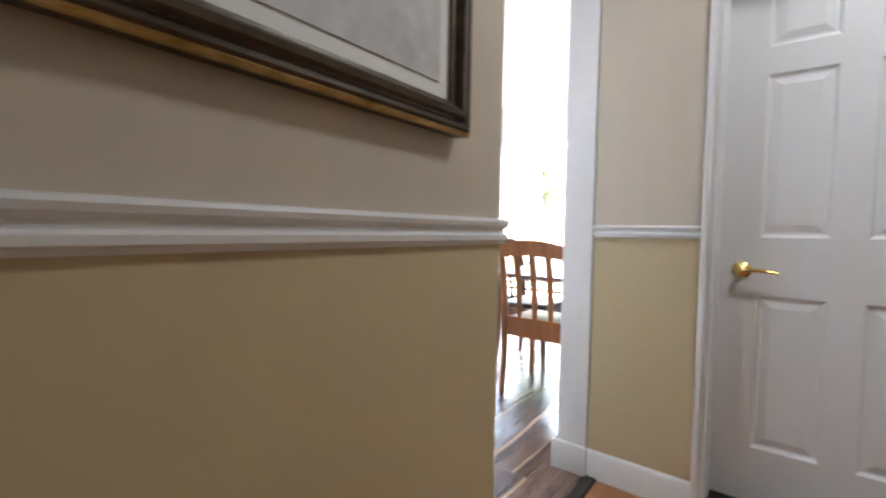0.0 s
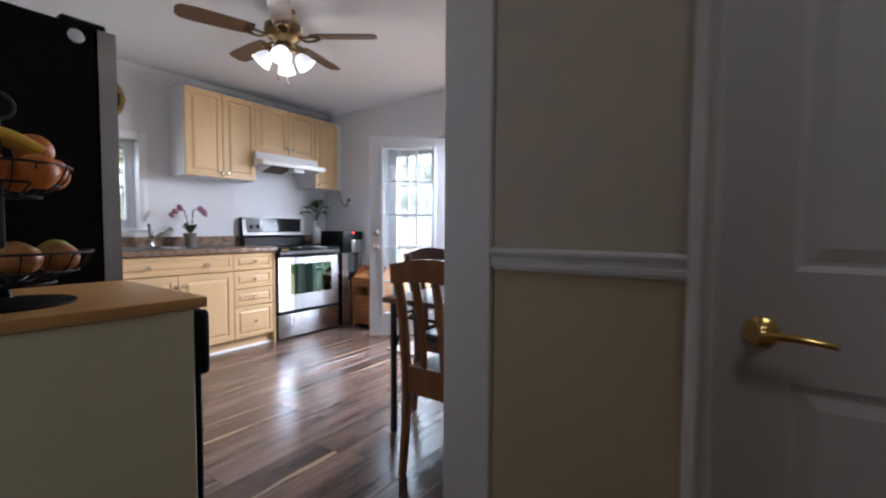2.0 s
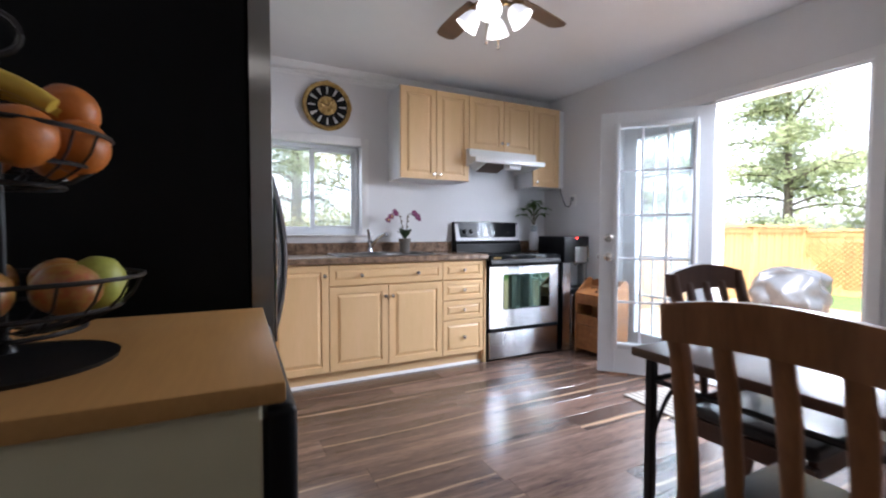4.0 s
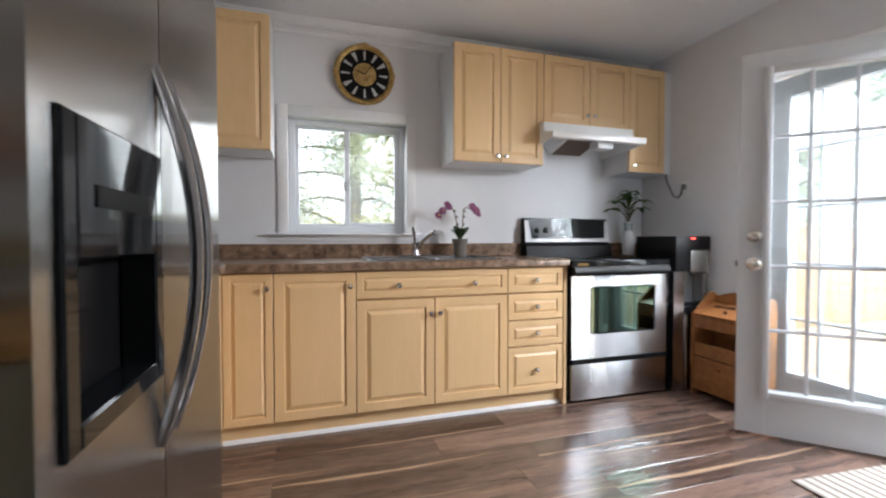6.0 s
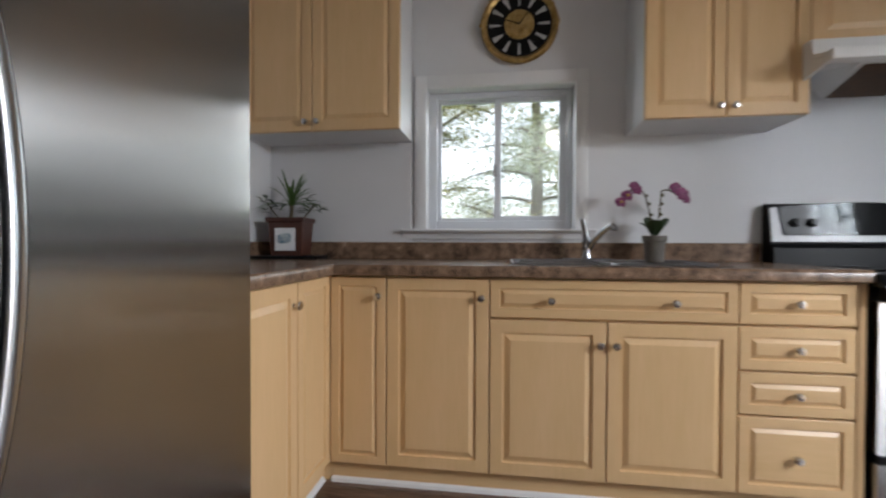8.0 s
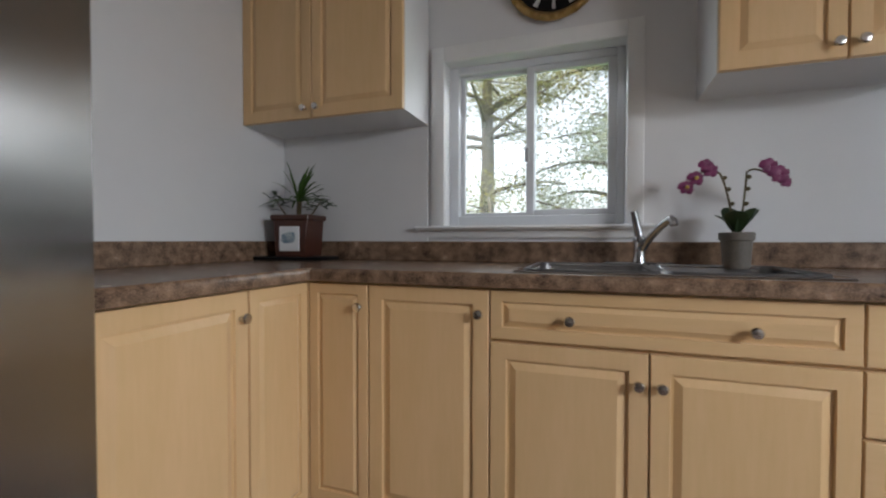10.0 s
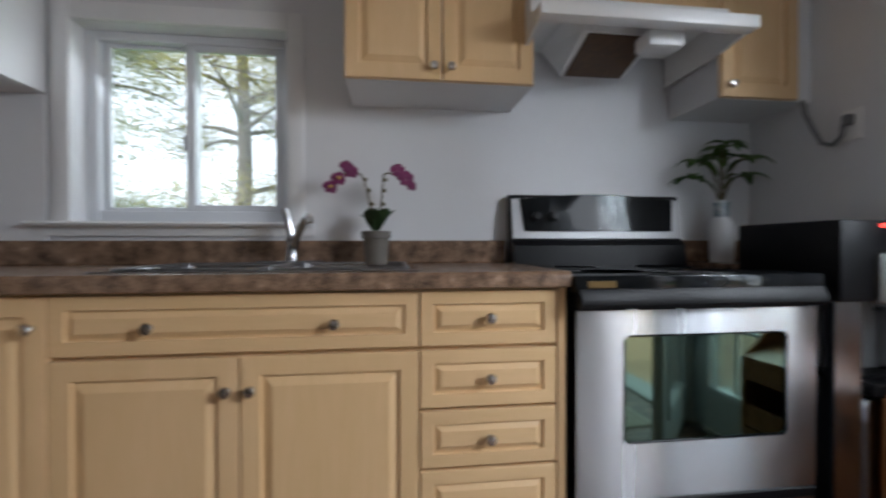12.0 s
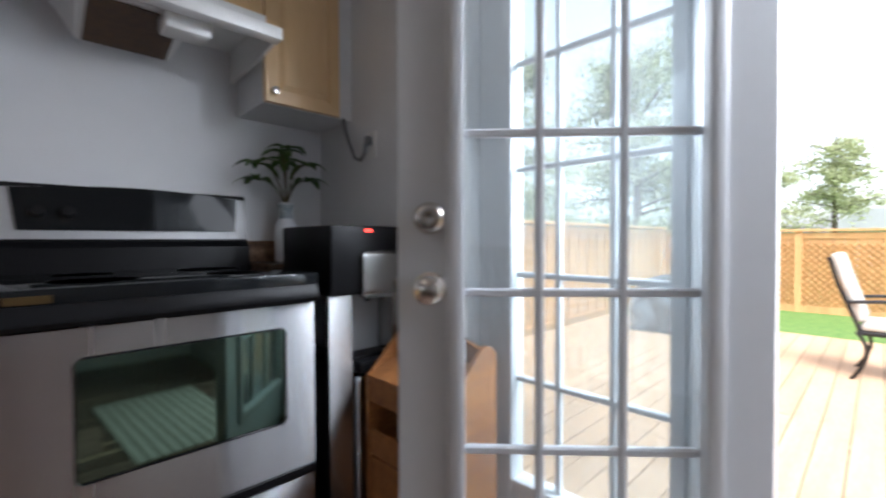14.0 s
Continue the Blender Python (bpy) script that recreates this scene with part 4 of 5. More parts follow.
part("spout", tube(bend((0.012, -0.015, 0.06), (0.04, -0.07, 0.13), (0.085, -0.15, 0.168), 12) + [Vector((0.091, -0.162, 0.160)), Vector((0.093, -0.165, 0.144))], 0.0135, 12), M_CHROME, tp)
part("lever", tube(bend((0.0, 0.0, 0.10), (-0.008, 0.0, 0.15), (-0.022, -0.01, 0.205), 6), 0.018, 12, r_end=0.013), M_CHROME, tp)


def blade_leaf(base, tip, width, droop, bm, n=7):
    """One thin arched leaf of two halves with a folded rib."""
    base, tip = Vector(base), Vector(tip)
    mid = (base + tip) / 2 + Vector((0, 0, droop))
    pts = bend(base, mid, tip, n)
    d = (tip - base).normalized()
    side = d.cross(Vector((0, 0, 1)))
    side = side.normalized() if side.length > 1e-4 else Vector((1, 0, 0))
    rows_ = []
    for i, p in enumerate(pts):
        t = i / n
        wd = width * (math.sin(math.pi * min(1, t * 0.92 + 0.06)) ** 0.8)
        rows_.append((bm.verts.new(p - side * wd + Vector((0, 0, wd * 0.3))), bm.verts.new(p), bm.verts.new(p + side * wd + Vector((0, 0, wd * 0.3)))))
    for a, b in zip(rows_, rows_[1:]):
        bm.faces.new((a[0], a[1], b[1], b[0]))
        bm.faces.new((a[1], a[2], b[2], b[1]))
    return bm


orch = thing("orchid", "magenta orchid with two arched stems in a grey pot", "potted plant", (2.47, 3.905, TOPZ + CT))
part("pot", lathe([(0.042, 0), (0.042, 0.004), (0.049, 0.098), (0.055, 0.101), (0.056, 0.126), (0.050, 0.128), (0.046, 0.115), (0.001, 0.112)], 24), M_POT, orch)
lf = bmesh.new()
for ang, ln, up in ((0.4, 0.08, 0.09), (1.9, 0.06, 0.10), (2.8, 0.07, 0.07), (4.4, 0.075, 0.08), (5.5, 0.06, 0.09)):
    blade_leaf((0, 0, 0.12), (ln * math.cos(ang), ln * math.sin(ang), 0.12 + up), 0.036, 0.02, lf)
part("leaves", lf, M_DLEAF, orch)


def flower(at, r, face, parent, yellow=False):
    bm = bmesh.new()
    q = Vector(face).to_track_quat("Z", "Y")
    for i in range(5):
        a = i * math.tau / 5 + 0.3
        c = Vector(at) + q @ Vector((math.cos(a) * r * 0.55, math.sin(a) * r * 0.55, 0))
        ball(r * (0.5 + 0.1 * (i % 3)), c, (0.9, 0.2, 0.75), i, 0.45, 2, bm)
    part("flower", bm, M_PETAL, parent)
    if yellow:
        part("flower_throat", ball(r * 0.3, Vector(at) + q @ Vector((0, 0, r * 0.3)), sub=1), M_PETAL_Y, parent)


for sgn, top_pt, end in ((-1, (-0.10, -0.01, 0.38), (-0.16, -0.02, 0.30)), (1, (0.05, -0.01, 0.37), (0.12, -0.02, 0.30))):
    stem = bend((sgn * 0.01, 0, 0.13), (sgn * 0.025, 0, 0.28), (top_pt[0] * 0.55, 0, 0.34), 8) + bend((top_pt[0] * 0.55, 0, 0.34), top_pt, end, 6)[1:]
    part("stem", tube(stem, 0.0035, 6), M_STEM, orch)
    for i in (3, 5, 7):
        part("bud", ball(0.009, stem[i] + Vector((0.008, 0, 0)), sub=1), M_STEM, orch)
for p, r, y in (((-0.165, -0.03, 0.290), 0.026, True), ((-0.135, -0.03, 0.322), 0.027, True), ((-0.09, -0.025, 0.35), 0.027, False), ((-0.105, -0.04, 0.365), 0.024, False), ((0.085, -0.03, 0.355), 0.028, False), ((0.115, -0.03, 0.325), 0.032, False), ((0.135, -0.02, 0.30), 0.020, False)):
    flower(p, r, (0.1, -1, 0.1), orch, y)

pl = thing("planter", "red-brown wooden planter with a spiky green plant", "potted plant", (0.595, 3.905, TOPZ + CT), 4)
part("tray", box((-0.19, -0.11, 0), (0.17, 0.10, 0.018), 0.006, 2), M_BLACK, pl)
part("pot", prism(((-0.082, 0.018), (-0.096, 0.20), (0.096, 0.20), (0.082, 0.018)), "y", -0.075, 0.075, 0.004), M_MAHOG, pl)
part("pot_rim", box((-0.106, -0.085, 0.195), (0.106, 0.085, 0.222), 0.005), M_MAHOG, pl)
part("plaque", box((-0.055, -0.082, 0.045), (0.055, -0.075, 0.165), 0.002), M_PORC, pl, "white tile with a blue picture")
part("plaque_picture", ball(0.03, (0.0, -0.082, 0.11), (1.4, 0.08, 0.9), 3, 0.5), M_BLUE, pl)
lf = bmesh.new()
rnd = random.Random(5)
for i in range(34):
    a, k = rnd.uniform(0, math.tau), rnd.uniform(0, 1)
    ln, up = (0.24 - 0.15 * k) * rnd.uniform(0.8, 1.1), -0.03 + 0.23 * k ** 2
    blade_leaf((0, 0, 0.285), (ln * math.cos(a), ln * math.sin(a) * 0.8, 0.285 + up), 0.0078, 0.035 + 0.02 * (1 - k), lf, 6)
part("leaves", lf, M_LEAF, pl)
lf = bmesh.new()
for i in range(30):
    a, s = rnd.uniform(0, math.tau), rnd.choice((-1, 1))
    c = Vector((s * rnd.uniform(0.07, 0.16), rnd.uniform(-0.05, 0.05), rnd.uniform(0.24, 0.33)))
    blade_leaf(c, c + Vector((0.055 * math.cos(a), 0.035 * math.sin(a), rnd.uniform(-0.02, 0.03))), 0.014, 0.008, lf, 4)
part("dark_leaves", lf, M_DLEAF, pl)
st_b = tube([(0, 0, 0.20), (0.004, 0, 0.29)], 0.012, 8)
for s in (-1, 1):
    tube(bend((s * 0.05, 0, 0.2), (s * 0.09, 0, 0.24), (s * 0.13, 0, 0.30), 5), 0.004, 6, st_b)
part("stems", st_b, M_STEM, pl)

vs = thing("vase", "white porcelain vase with blue pattern and leafy branches", "vase", (3.94, 3.93, TOPZ + CT))
part("body", lathe([(0.042, 0), (0.046, 0.01), (0.052, 0.13), (0.046, 0.165), (0.030, 0.19), (0.028, 0.235), (0.036, 0.262), (0.031, 0.263), (0.020, 0.235)], 24), M_PORC, vs)
part("pattern", lathe([(0.0305, 0.192), (0.0288, 0.235), (0.034, 0.254)], 24), M_BLUE, vs)
lf, stb = bmesh.new(), bmesh.new()
for a, ln, up in ((0.2, 0.12, 0.07), (1.4, 0.07, 0.15), (2.6, 0.13, 0.06), (3.5, 0.14, 0.12), (4.3, 0.10, 0.17), (5.3, 0.12, 0.13), (4.9, 0.03, 0.20)):
    tip = Vector((ln * math.cos(a), ln * math.sin(a) * 0.6, 0.30 + up))
    tube(bend((0, 0, 0.23), (tip.x * 0.3, tip.y * 0.3, tip.z + 0.02), tip, 6), 0.0035, 5, stb)
    for i in range(5):
        b = a + i * math.tau / 5 + 0.4
        blade_leaf(tip, tip + Vector((0.10 * math.cos(b), 0.09 * math.sin(b), -0.028 + 0.03 * math.sin(i * 2.3))), 0.021, 0.035, lf, 6)
part("leaves", lf, M_LEAF, vs)
part("stems", stb, M_STEM, vs)

# outlet with the cooler's cable
ol = thing("wall_outlet", "white wall outlet with a plugged-in grey cable", "outlet", (XE, 3.60, 1.435), -90)
part("plate", box((-0.036, -0.006, -0.058), (0.036, 0.0, 0.058), 0.004), M_WHITE, ol)
part("plug", box((-0.016, -0.034, -0.005), (0.016, -0.006, 0.035), 0.006), M_CABLE, ol)
part("cable", tube([(-0.005, -0.03, 0.01), (-0.01, -0.034, -0.04), (-0.04, -0.034, -0.065), (-0.08, -0.036, -0.05), (-0.11, -0.04, 0.01), (-0.135, -0.05, 0.08), (-0.14, -0.055, 0.13)], 0.008, 8), M_CABLE, ol)

# ---- wall clock ----
ckl = thing("wall_clock", "round gilt wall clock with black dial", "clock", (1.82, YN - 0.012, 2.178))
RX = Matrix.Rotation(radians(90), 3, "X")
part("case", lathe([(0.202, 0.0), (0.206, 0.012), (0.202, 0.024), (0.194, 0.030), (0.184, 0.029), (0.176, 0.022), (0.170, 0.016), (0.170, 0.0)], 48, turn=RX), M_GOLD, ckl)
for a0 in (0, 90, 180, 270):
    orn = bmesh.new()
    for k in (-14, -7, 0, 7, 14):
        a = radians(a0 + k)
        rr = 0.192 + (0.006 if k == 0 else 0.003 if abs(k) == 7 else 0)
        ball(0.0135 - abs(k) * 0.0004, (rr * math.cos(a), -0.03, rr * math.sin(a)), (1, 0.6, 1), k, 0.5, 2, orn)
    part("ornament", orn, M_GOLD, ckl)
for i in range(32):
    a = (i + 0.5) * math.tau / 32
    part("rim_bead", ball(0.0085, (0.197 * math.cos(a), -0.026, 0.197 * math.sin(a)), (1, 0.6, 1), i, 0.5, 1), M_GOLD, ckl)
part("dial", lathe([(0.179, 0.004), (0.179, 0.012), (0.001, 0.0121)], 48, turn=RX), M_DIAL, ckl)
part("centre", lathe([(0.078, 0.012), (0.078, 0.017), (0.060, 0.019), (0.055, 0.016), (0.001, 0.016)], 32, turn=RX), M_GOLD, ckl)
med = bmesh.new()
for i in range(6):
    a = i * math.tau / 6
    ball(0.021, (0.046 * math.cos(a), -0.018, 0.042 * math.sin(a)), (1, 0.35, 1), i, 0.4, 2, med)
part("medallions", med, M_GOLD, ckl)
for i in range(12):
    a = radians(90 - 30 * i)
    b = bmesh.new()
    w0, w1, r0, r1 = 0.004, 0.008 + 0.0035 * (i % 3), 0.098, 0.158
    u, v = Vector((math.cos(a), 0, math.sin(a))), Vector((-math.sin(a), 0, math.cos(a)))
    q = [u * r0 - v * w0, u * r0 + v * w0, u * r1 + v * w1, u * r1 - v * w1]
    f0 = [b.verts.new(p + Vector((0, -0.0125, 0))) for p in q]
    f1 = [b.verts.new(p + Vector((0, -0.0155, 0))) for p in q]
    b.faces.new(f1)
    for j in range(4):
        b.faces.new((f0[j], f0[(j + 1) % 4], f1[(j + 1) % 4], f1[j]))
    part("numeral_bar", b, M_NUM, ckl)
for ang, ln in ((52, 0.125), (160, 0.08)):
    a = radians(ang)
    part("clock_hand", tube([(0, -0.022, 0), (ln * math.cos(a), -0.022, ln * math.sin(a))], 0.004, 6, r_end=0.0015), M_DIAL, ckl)

# ---- refrigerator ----
FX = 1.166
rf = thing("refrigerator", "stainless side-by-side refrigerator with black sides and dispenser", "refrigerator", (FX, 1.565, 0), 90)
FW, FH, SEAM = 1.06, 1.83, 0.475
part("cabinet", box((0.044, 0.066, 0.02), (FW - 0.006, 0.74, FH - 0.02), 0.006), M_BLACKTEX, rf, "black textured steel body")
part("hinge_cover", box((0.055, 0.03, FH - 0.02), (0.13, 0.16, FH + 0.005), 0.006), M_BLACK, rf)
part("hinge_cover", box((FW - 0.10, 0.03, FH - 0.02), (FW - 0.02, 0.16, FH + 0.005), 0.006), M_BLACK, rf)
part("grille", box((0.048, 0.06, 0.02), (FW - 0.01, 0.10, 0.10)), M_BLACK, rf)


def fridge_door(x0, x1, hole=None):
    """A gently bowed steel door; hole: (x0, x1, z0, z1) left open for the dispenser."""
    bm = bmesh.new()
    n = 16
    xs_ = sorted({x0 + (x1 - x0) * i / n for i in range(n + 1)} | ({hole[0], hole[1]} if hole else set()))
    zs_ = sorted({0.105, FH - 0.02} | ({hole[2], hole[3]} if hole else set()))

    def bow(x):
        t = (x - x0) / (x1 - x0)
        return 0.007 - 0.007 * (math.sin(math.pi * min(max(t, 0.0), 1.0)) ** 0.45)
    for a, b in zip(xs_, xs_[1:]):
        for c0, c1 in zip(zs_, zs_[1:]):
            if hole and a >= hole[0] - 1e-6 and b <= hole[1] + 1e-6 and abs(c0 - hole[2]) < 1e-6:
                continue
            v = [bm.verts.new(p) for p in ((a, bow(a), c0), (b, bow(b), c0), (b, bow(b), c1), (a, bow(a), c1))]
            bm.faces.new(v)
    bmesh.ops.remove_doubles(bm, verts=bm.verts, dist=1e-5)
    edge = [e for e in bm.edges if len(e.link_faces) == 1]
    ret = bmesh.ops.extrude_edge_only(bm, edges=edge)
    for v in ret["geom"]:
        if isinstance(v, bmesh.types.BMVert):
            v.co.y = 0.062
    return bm


DH = (0.076, 0.432, 0.79, 1.215)
fd = part("freezer_door", fridge_door(0.040, SEAM - 0.003, DH), M_STEEL, rf, smooth=25)
rd = part("fridge_door", fridge_door(SEAM + 0.003, FW - 0.002), M_STEEL, rf, smooth=25)
disp = part("dispenser", box((DH[0] + 0.03, 0.055, DH[2] + 0.03), (DH[1] - 0.03, 0.062, DH[3])), M_BLACK, fd, "black water and ice dispenser")
for lo, hi in (((DH[0], -0.006, DH[2]), (DH[0] + 0.035, 0.055, DH[3])), ((DH[1] - 0.035, -0.006, DH[2]), (DH[1], 0.055, DH[3])), ((DH[0] + 0.035, -0.006, DH[2]), (DH[1] - 0.035, 0.055, DH[2] + 0.035)), ((DH[0] + 0.035, -0.006, 1.03), (DH[1] - 0.035, 0.055, DH[3]))):
    part("dispenser_frame", box(lo, hi, 0.004), M_BLACKGLASS, disp)
part("dispenser_paddle", box((0.22, 0.045, 0.95), (0.27, 0.054, 1.02), 0.004), M_BLACK, disp)
part("dispenser_keys", box((0.16, -0.0085, 1.10), (0.35, -0.006, 1.13)), M_BLACKTEX, disp)
for xh in (SEAM - 0.042, SEAM + 0.042):
    pts = bend((xh, 0.005, 1.385), (xh, -0.135, 1.02), (xh, 0.005, 0.655), 18)
    part("handle", tube(pts, 0.015, 12, flat=0.8), M_STEEL_H, fd if xh < SEAM else rd, "curved stainless handle")
mg = tagged(new("fridge_magnet", mesh_of(lathe([(0.022, 0), (0.024, 0.004), (0.018, 0.012), (0.001, 0.014)], 20, turn=RX), "fridge_magnet", M_PORC, 35)), "small round white magnet on the refrigerator's side", "magnet")
mg.location = (1.044, 1.6085, 1.766)

# ---- portable dishwasher ----
dw = thing("dishwasher", "cream portable dishwasher with wooden top and black front", "dishwasher", (1.080, 0.898, 0), 88.6)
DW, DD = 0.565, 0.62
part("cabinet", box((0.0, 0.0, 0.04), (DW, DD, 0.895), 0.004), M_CREAM, dw)
part("top", box((-0.016, -0.028, 0.896), (DW + 0.016, DD + 0.01, 0.924), 0.004, 2), M_BUTCHER, dw, "varnished wooden top")
part("door", box((0.008, -0.022, 0.10), (DW - 0.008, 0.0, 0.72), 0.006), M_BLACK, dw)
part("control_panel", box((0.004, -0.045, 0.705), (DW - 0.004, 0.0, 0.885), 0.014, 3), M_BLACK, dw)
for x, y in ((0.05, 0.06), (0.51, 0.06), (0.05, 0.54), (0.51, 0.54)):
    part("caster", lathe([(0.024, -0.012), (0.026, 0), (0.024, 0.012)], 14, at=(x, y, 0.026), turn=RX), M_BLACK, dw)
part("screw", lathe([(0.005, 0), (0.004, 0.003)], 8, at=(-0.001, 0.04, 0.45), turn=Matrix.Rotation(radians(-90), 3, "Y")), M_GREY, dw)

# ---- two-tier fruit basket ----
fbk = thing("fruit_basket", "two-tier wire fruit basket holding oranges, bananas and apples", "fruit basket", (0.76, 1.12, 0.924))
part("foot", lathe([(0.13, 0.0), (0.132, 0.006), (0.10, 0.010), (0.015, 0.02), (0.008, 0.04)], 28), M_IRON, fbk)
part("pole", tube([(0, 0, 0.02), (0, 0, 0.44)], 0.006, 8), M_IRON, fbk)
part("ring", tube([(0.03 * math.cos(a), 0, 0.465 + 0.03 * math.sin(a)) for a in (i * math.tau / 16 for i in range(17))], 0.004, 6), M_IRON, fbk)
for z0, r in ((0.05, 0.165), (0.255, 0.128)):
    def hoop(h, k):
        return tube([(r * k * math.cos(a), r * k * math.sin(a), z0 + h) for a in (i * math.tau / 28 for i in range(29))], 0.0035, 6)
    bowl = part("wire_bowl", hoop(0.075, 1.0), M_IRON, fbk)
    part("hoop", hoop(0.0, 0.55), M_IRON, bowl)
    part("hoop", hoop(0.03, 0.82), M_IRON, bowl)
    for i in range(20):
        a = i * math.tau / 20
        part("wire", tube(bend((0.02 * math.cos(a), 0.02 * math.sin(a), z0), (r * 0.85 * math.cos(a), r * 0.85 * math.sin(a), z0 - 0.005), (r * math.cos(a), r * math.sin(a), z0 + 0.075), 5), 0.002, 5), M_IRON, bowl)


def fruit(kind, material, at, r, squash=(1, 1, 1), label="", seed=0):
    ob = new(kind, mesh_of(ball(r, (0, 0, 0), squash, seed, 0.06, 3), kind, material, 180))
    ob.location = at
    return tagged(ob, label, "fruit", "fruit in the basket")


bx, by, bz = 0.76, 1.12, 0.924
for i, (x, y, z) in enumerate(((0.09, 0.0, 0.315), (0.045, 0.085, 0.312), (-0.05, 0.085, 0.312), (-0.09, 0.0, 0.314), (-0.04, -0.085, 0.313), (0.05, -0.08, 0.313), (0.07, 0.04, 0.375))):
    fruit("orange", M_ORANGE, (bx + x, by + y, bz + z), 0.040, label="ripe orange lying in the upper wire bowl", seed=i)
for i, y in enumerate((-0.03, 0.012, 0.05)):
    b = new("banana", mesh_of(tube(bend((-0.10, 0, 0), (0, 0, 0.07), (0.09, 0.0, 0.0), 10), 0.018, 8, r_end=0.012), "banana", M_BANANA, 60))
    b.location = (bx - 0.02, by + y, bz + 0.365)
    tagged(b, "yellow banana lying on the oranges", "fruit", "fruit in the basket")
for i in range(7):
    a = i * math.tau / 7 + 0.3
    if i in (0, 3):
        fruit("pear", M_PEAR, (bx + 0.105 * math.cos(a), by + 0.105 * math.sin(a), bz + 0.11), 0.040, (1, 1, 1.08), "yellow-green pear in the lower wire bowl", i)
    else:
        fruit("apple", M_APPLE, (bx + 0.105 * math.cos(a), by + 0.105 * math.sin(a), bz + 0.112), 0.040, (1, 1, 0.9), "red apple in the lower wire bowl", i)

# ---- dining table and chairs ----
tb = thing("dining_table", "dark wooden dining table on a black iron frame", "table", (2.22, 0.365, 0))
TL, TW = 0.86, 0.91
part("tabletop", box((0, 0, 0.712), (TL, TW, 0.742), 0.006, 2), M_TABLE, tb)
for x in (0.03, TL - 0.05):
    for y in (0.04, TW - 0.06):
        part("leg", box((x, y, 0), (x + 0.028, y + 0.028, 0.711), 0.003), M_IRON, tb)
for y in (0.05, TW - 0.05):
    part("frame_bar", tube([(0.04, y, 0.64), (TL - 0.04, y, 0.64)], 0.009, 8), M_IRON, tb)
    part("brace", tube(bend((0.05, y, 0.45), (0.12, y, 0.64), (0.30, y, 0.64), 8), 0.007, 8), M_IRON, tb)
    part("brace", tube(bend((TL - 0.05, y, 0.45), (TL - 0.12, y, 0.64), (TL - 0.30, y, 0.64), 8), 0.007, 8), M_IRON, tb)
for x in (0.044, TL - 0.036):
    part("frame_bar", tube([(x, 0.05, 0.64), (x, TW - 0.05, 0.64)], 0.009, 8), M_IRON, tb)


def strap(pts, half_widths, half_thick):
    """A sawn bar along pts with a rectangular section: its width along y, its thickness along x, edges eased."""
    bm = bmesh.new()
    loops = []
    for (x, y, z), w in zip(pts, half_widths):
        e = 0.003
        ring = ((-half_thick, -w + e), (-half_thick + e, -w), (half_thick - e, -w), (half_thick, -w + e), (half_thick, w - e), (half_thick - e, w), (-half_thick + e, w), (-half_thick, w - e))
        loops.append([bm.verts.new((x + a, y + b, z)) for a, b in ring])
    for p, q in zip(loops, loops[1:]):
        for k in range(8):
            bm.faces.new((p[k], p[(k + 1) % 8], q[(k + 1) % 8], q[k]))
    bm.faces.new(loops[0][::-1])
    bm.faces.new(loops[-1])
    return bm


def dining_chair(at, turn, label, wood):
    """Seat towards +x, back at the origin, its width along y."""
    c = thing("dining_chair", label, "chair", at, turn, "dining chairs")
    w, d, h = 0.42, 0.42, 0.975
    for y in (0.0, w):
        pts = [(0.03, y, 0.0), (0.055, y, 0.22), (0.06, y, 0.44), (0.045, y, 0.62), (0.02, y, 0.80), (-0.02, y, h - 0.02)]
        part("back_leg", strap(pts, (0.014, 0.017, 0.019, 0.019, 0.018, 0.016), 0.017), wood, c, smooth=50)
    for y in (0.01, w - 0.01):
        part("front_leg", tube([(d + 0.02, y, 0.0), (d + 0.01, y, 0.42)], 0.018, 4, r_end=0.024), wood, c, smooth=None)
    n = 10
    bm = bmesh.new()
    lp = []
    for i in range(n + 1):
        y = -0.02 + (w + 0.04) * i / n
        a = math.sin(math.pi * i / n)
        lp.append([bm.verts.new(p) for p in ((-0.028 - 0.014 * a, y, h - 0.105 + 0.02 * a), (-0.004 - 0.014 * a, y, h - 0.105 + 0.02 * a), (-0.012 - 0.014 * a, y, h - 0.02 + 0.03 * a), (-0.034 - 0.014 * a, y, h - 0.02 + 0.03 * a))])
    for a, b in zip(lp, lp[1:]):
        for k in range(4):
            bm.faces.new((a[k], a[(k + 1) % 4], b[(k + 1) % 4], b[k]))
    bm.faces.new(lp[0][::-1])
    bm.faces.new(lp[-1])
    part("top_rail", bm, wood, c)
    for i in range(3):
        y = w * (0.25 + 0.25 * i)
        part("slat", strap([(0.052, y, 0.49), (0.043, y, 0.60), (0.016, y, 0.78), (-0.022, y, h - 0.06)], (0.015, 0.018, 0.021, 0.019), 0.007), wood, c, smooth=50)
    for lo, hi in (((0.040, 0.02, 0.375), (0.064, w - 0.02, 0.50)), ((d - 0.005, 0.02, 0.375), (d + 0.02, w - 0.02, 0.44)), ((0.07, -0.005, 0.375), (d - 0.005, 0.018, 0.44)), ((0.07, w - 0.018, 0.375), (d - 0.005, w + 0.005, 0.44))):
        part("apron", box(lo, hi, 0.003), wood, c)
    bm = box((0.066, -0.012, 0.442), (d + 0.035, w + 0.012, 0.485), 0.018, 3)
    part("seat", bm, M_LEATHER, c, "dark padded leather seat")
    return c


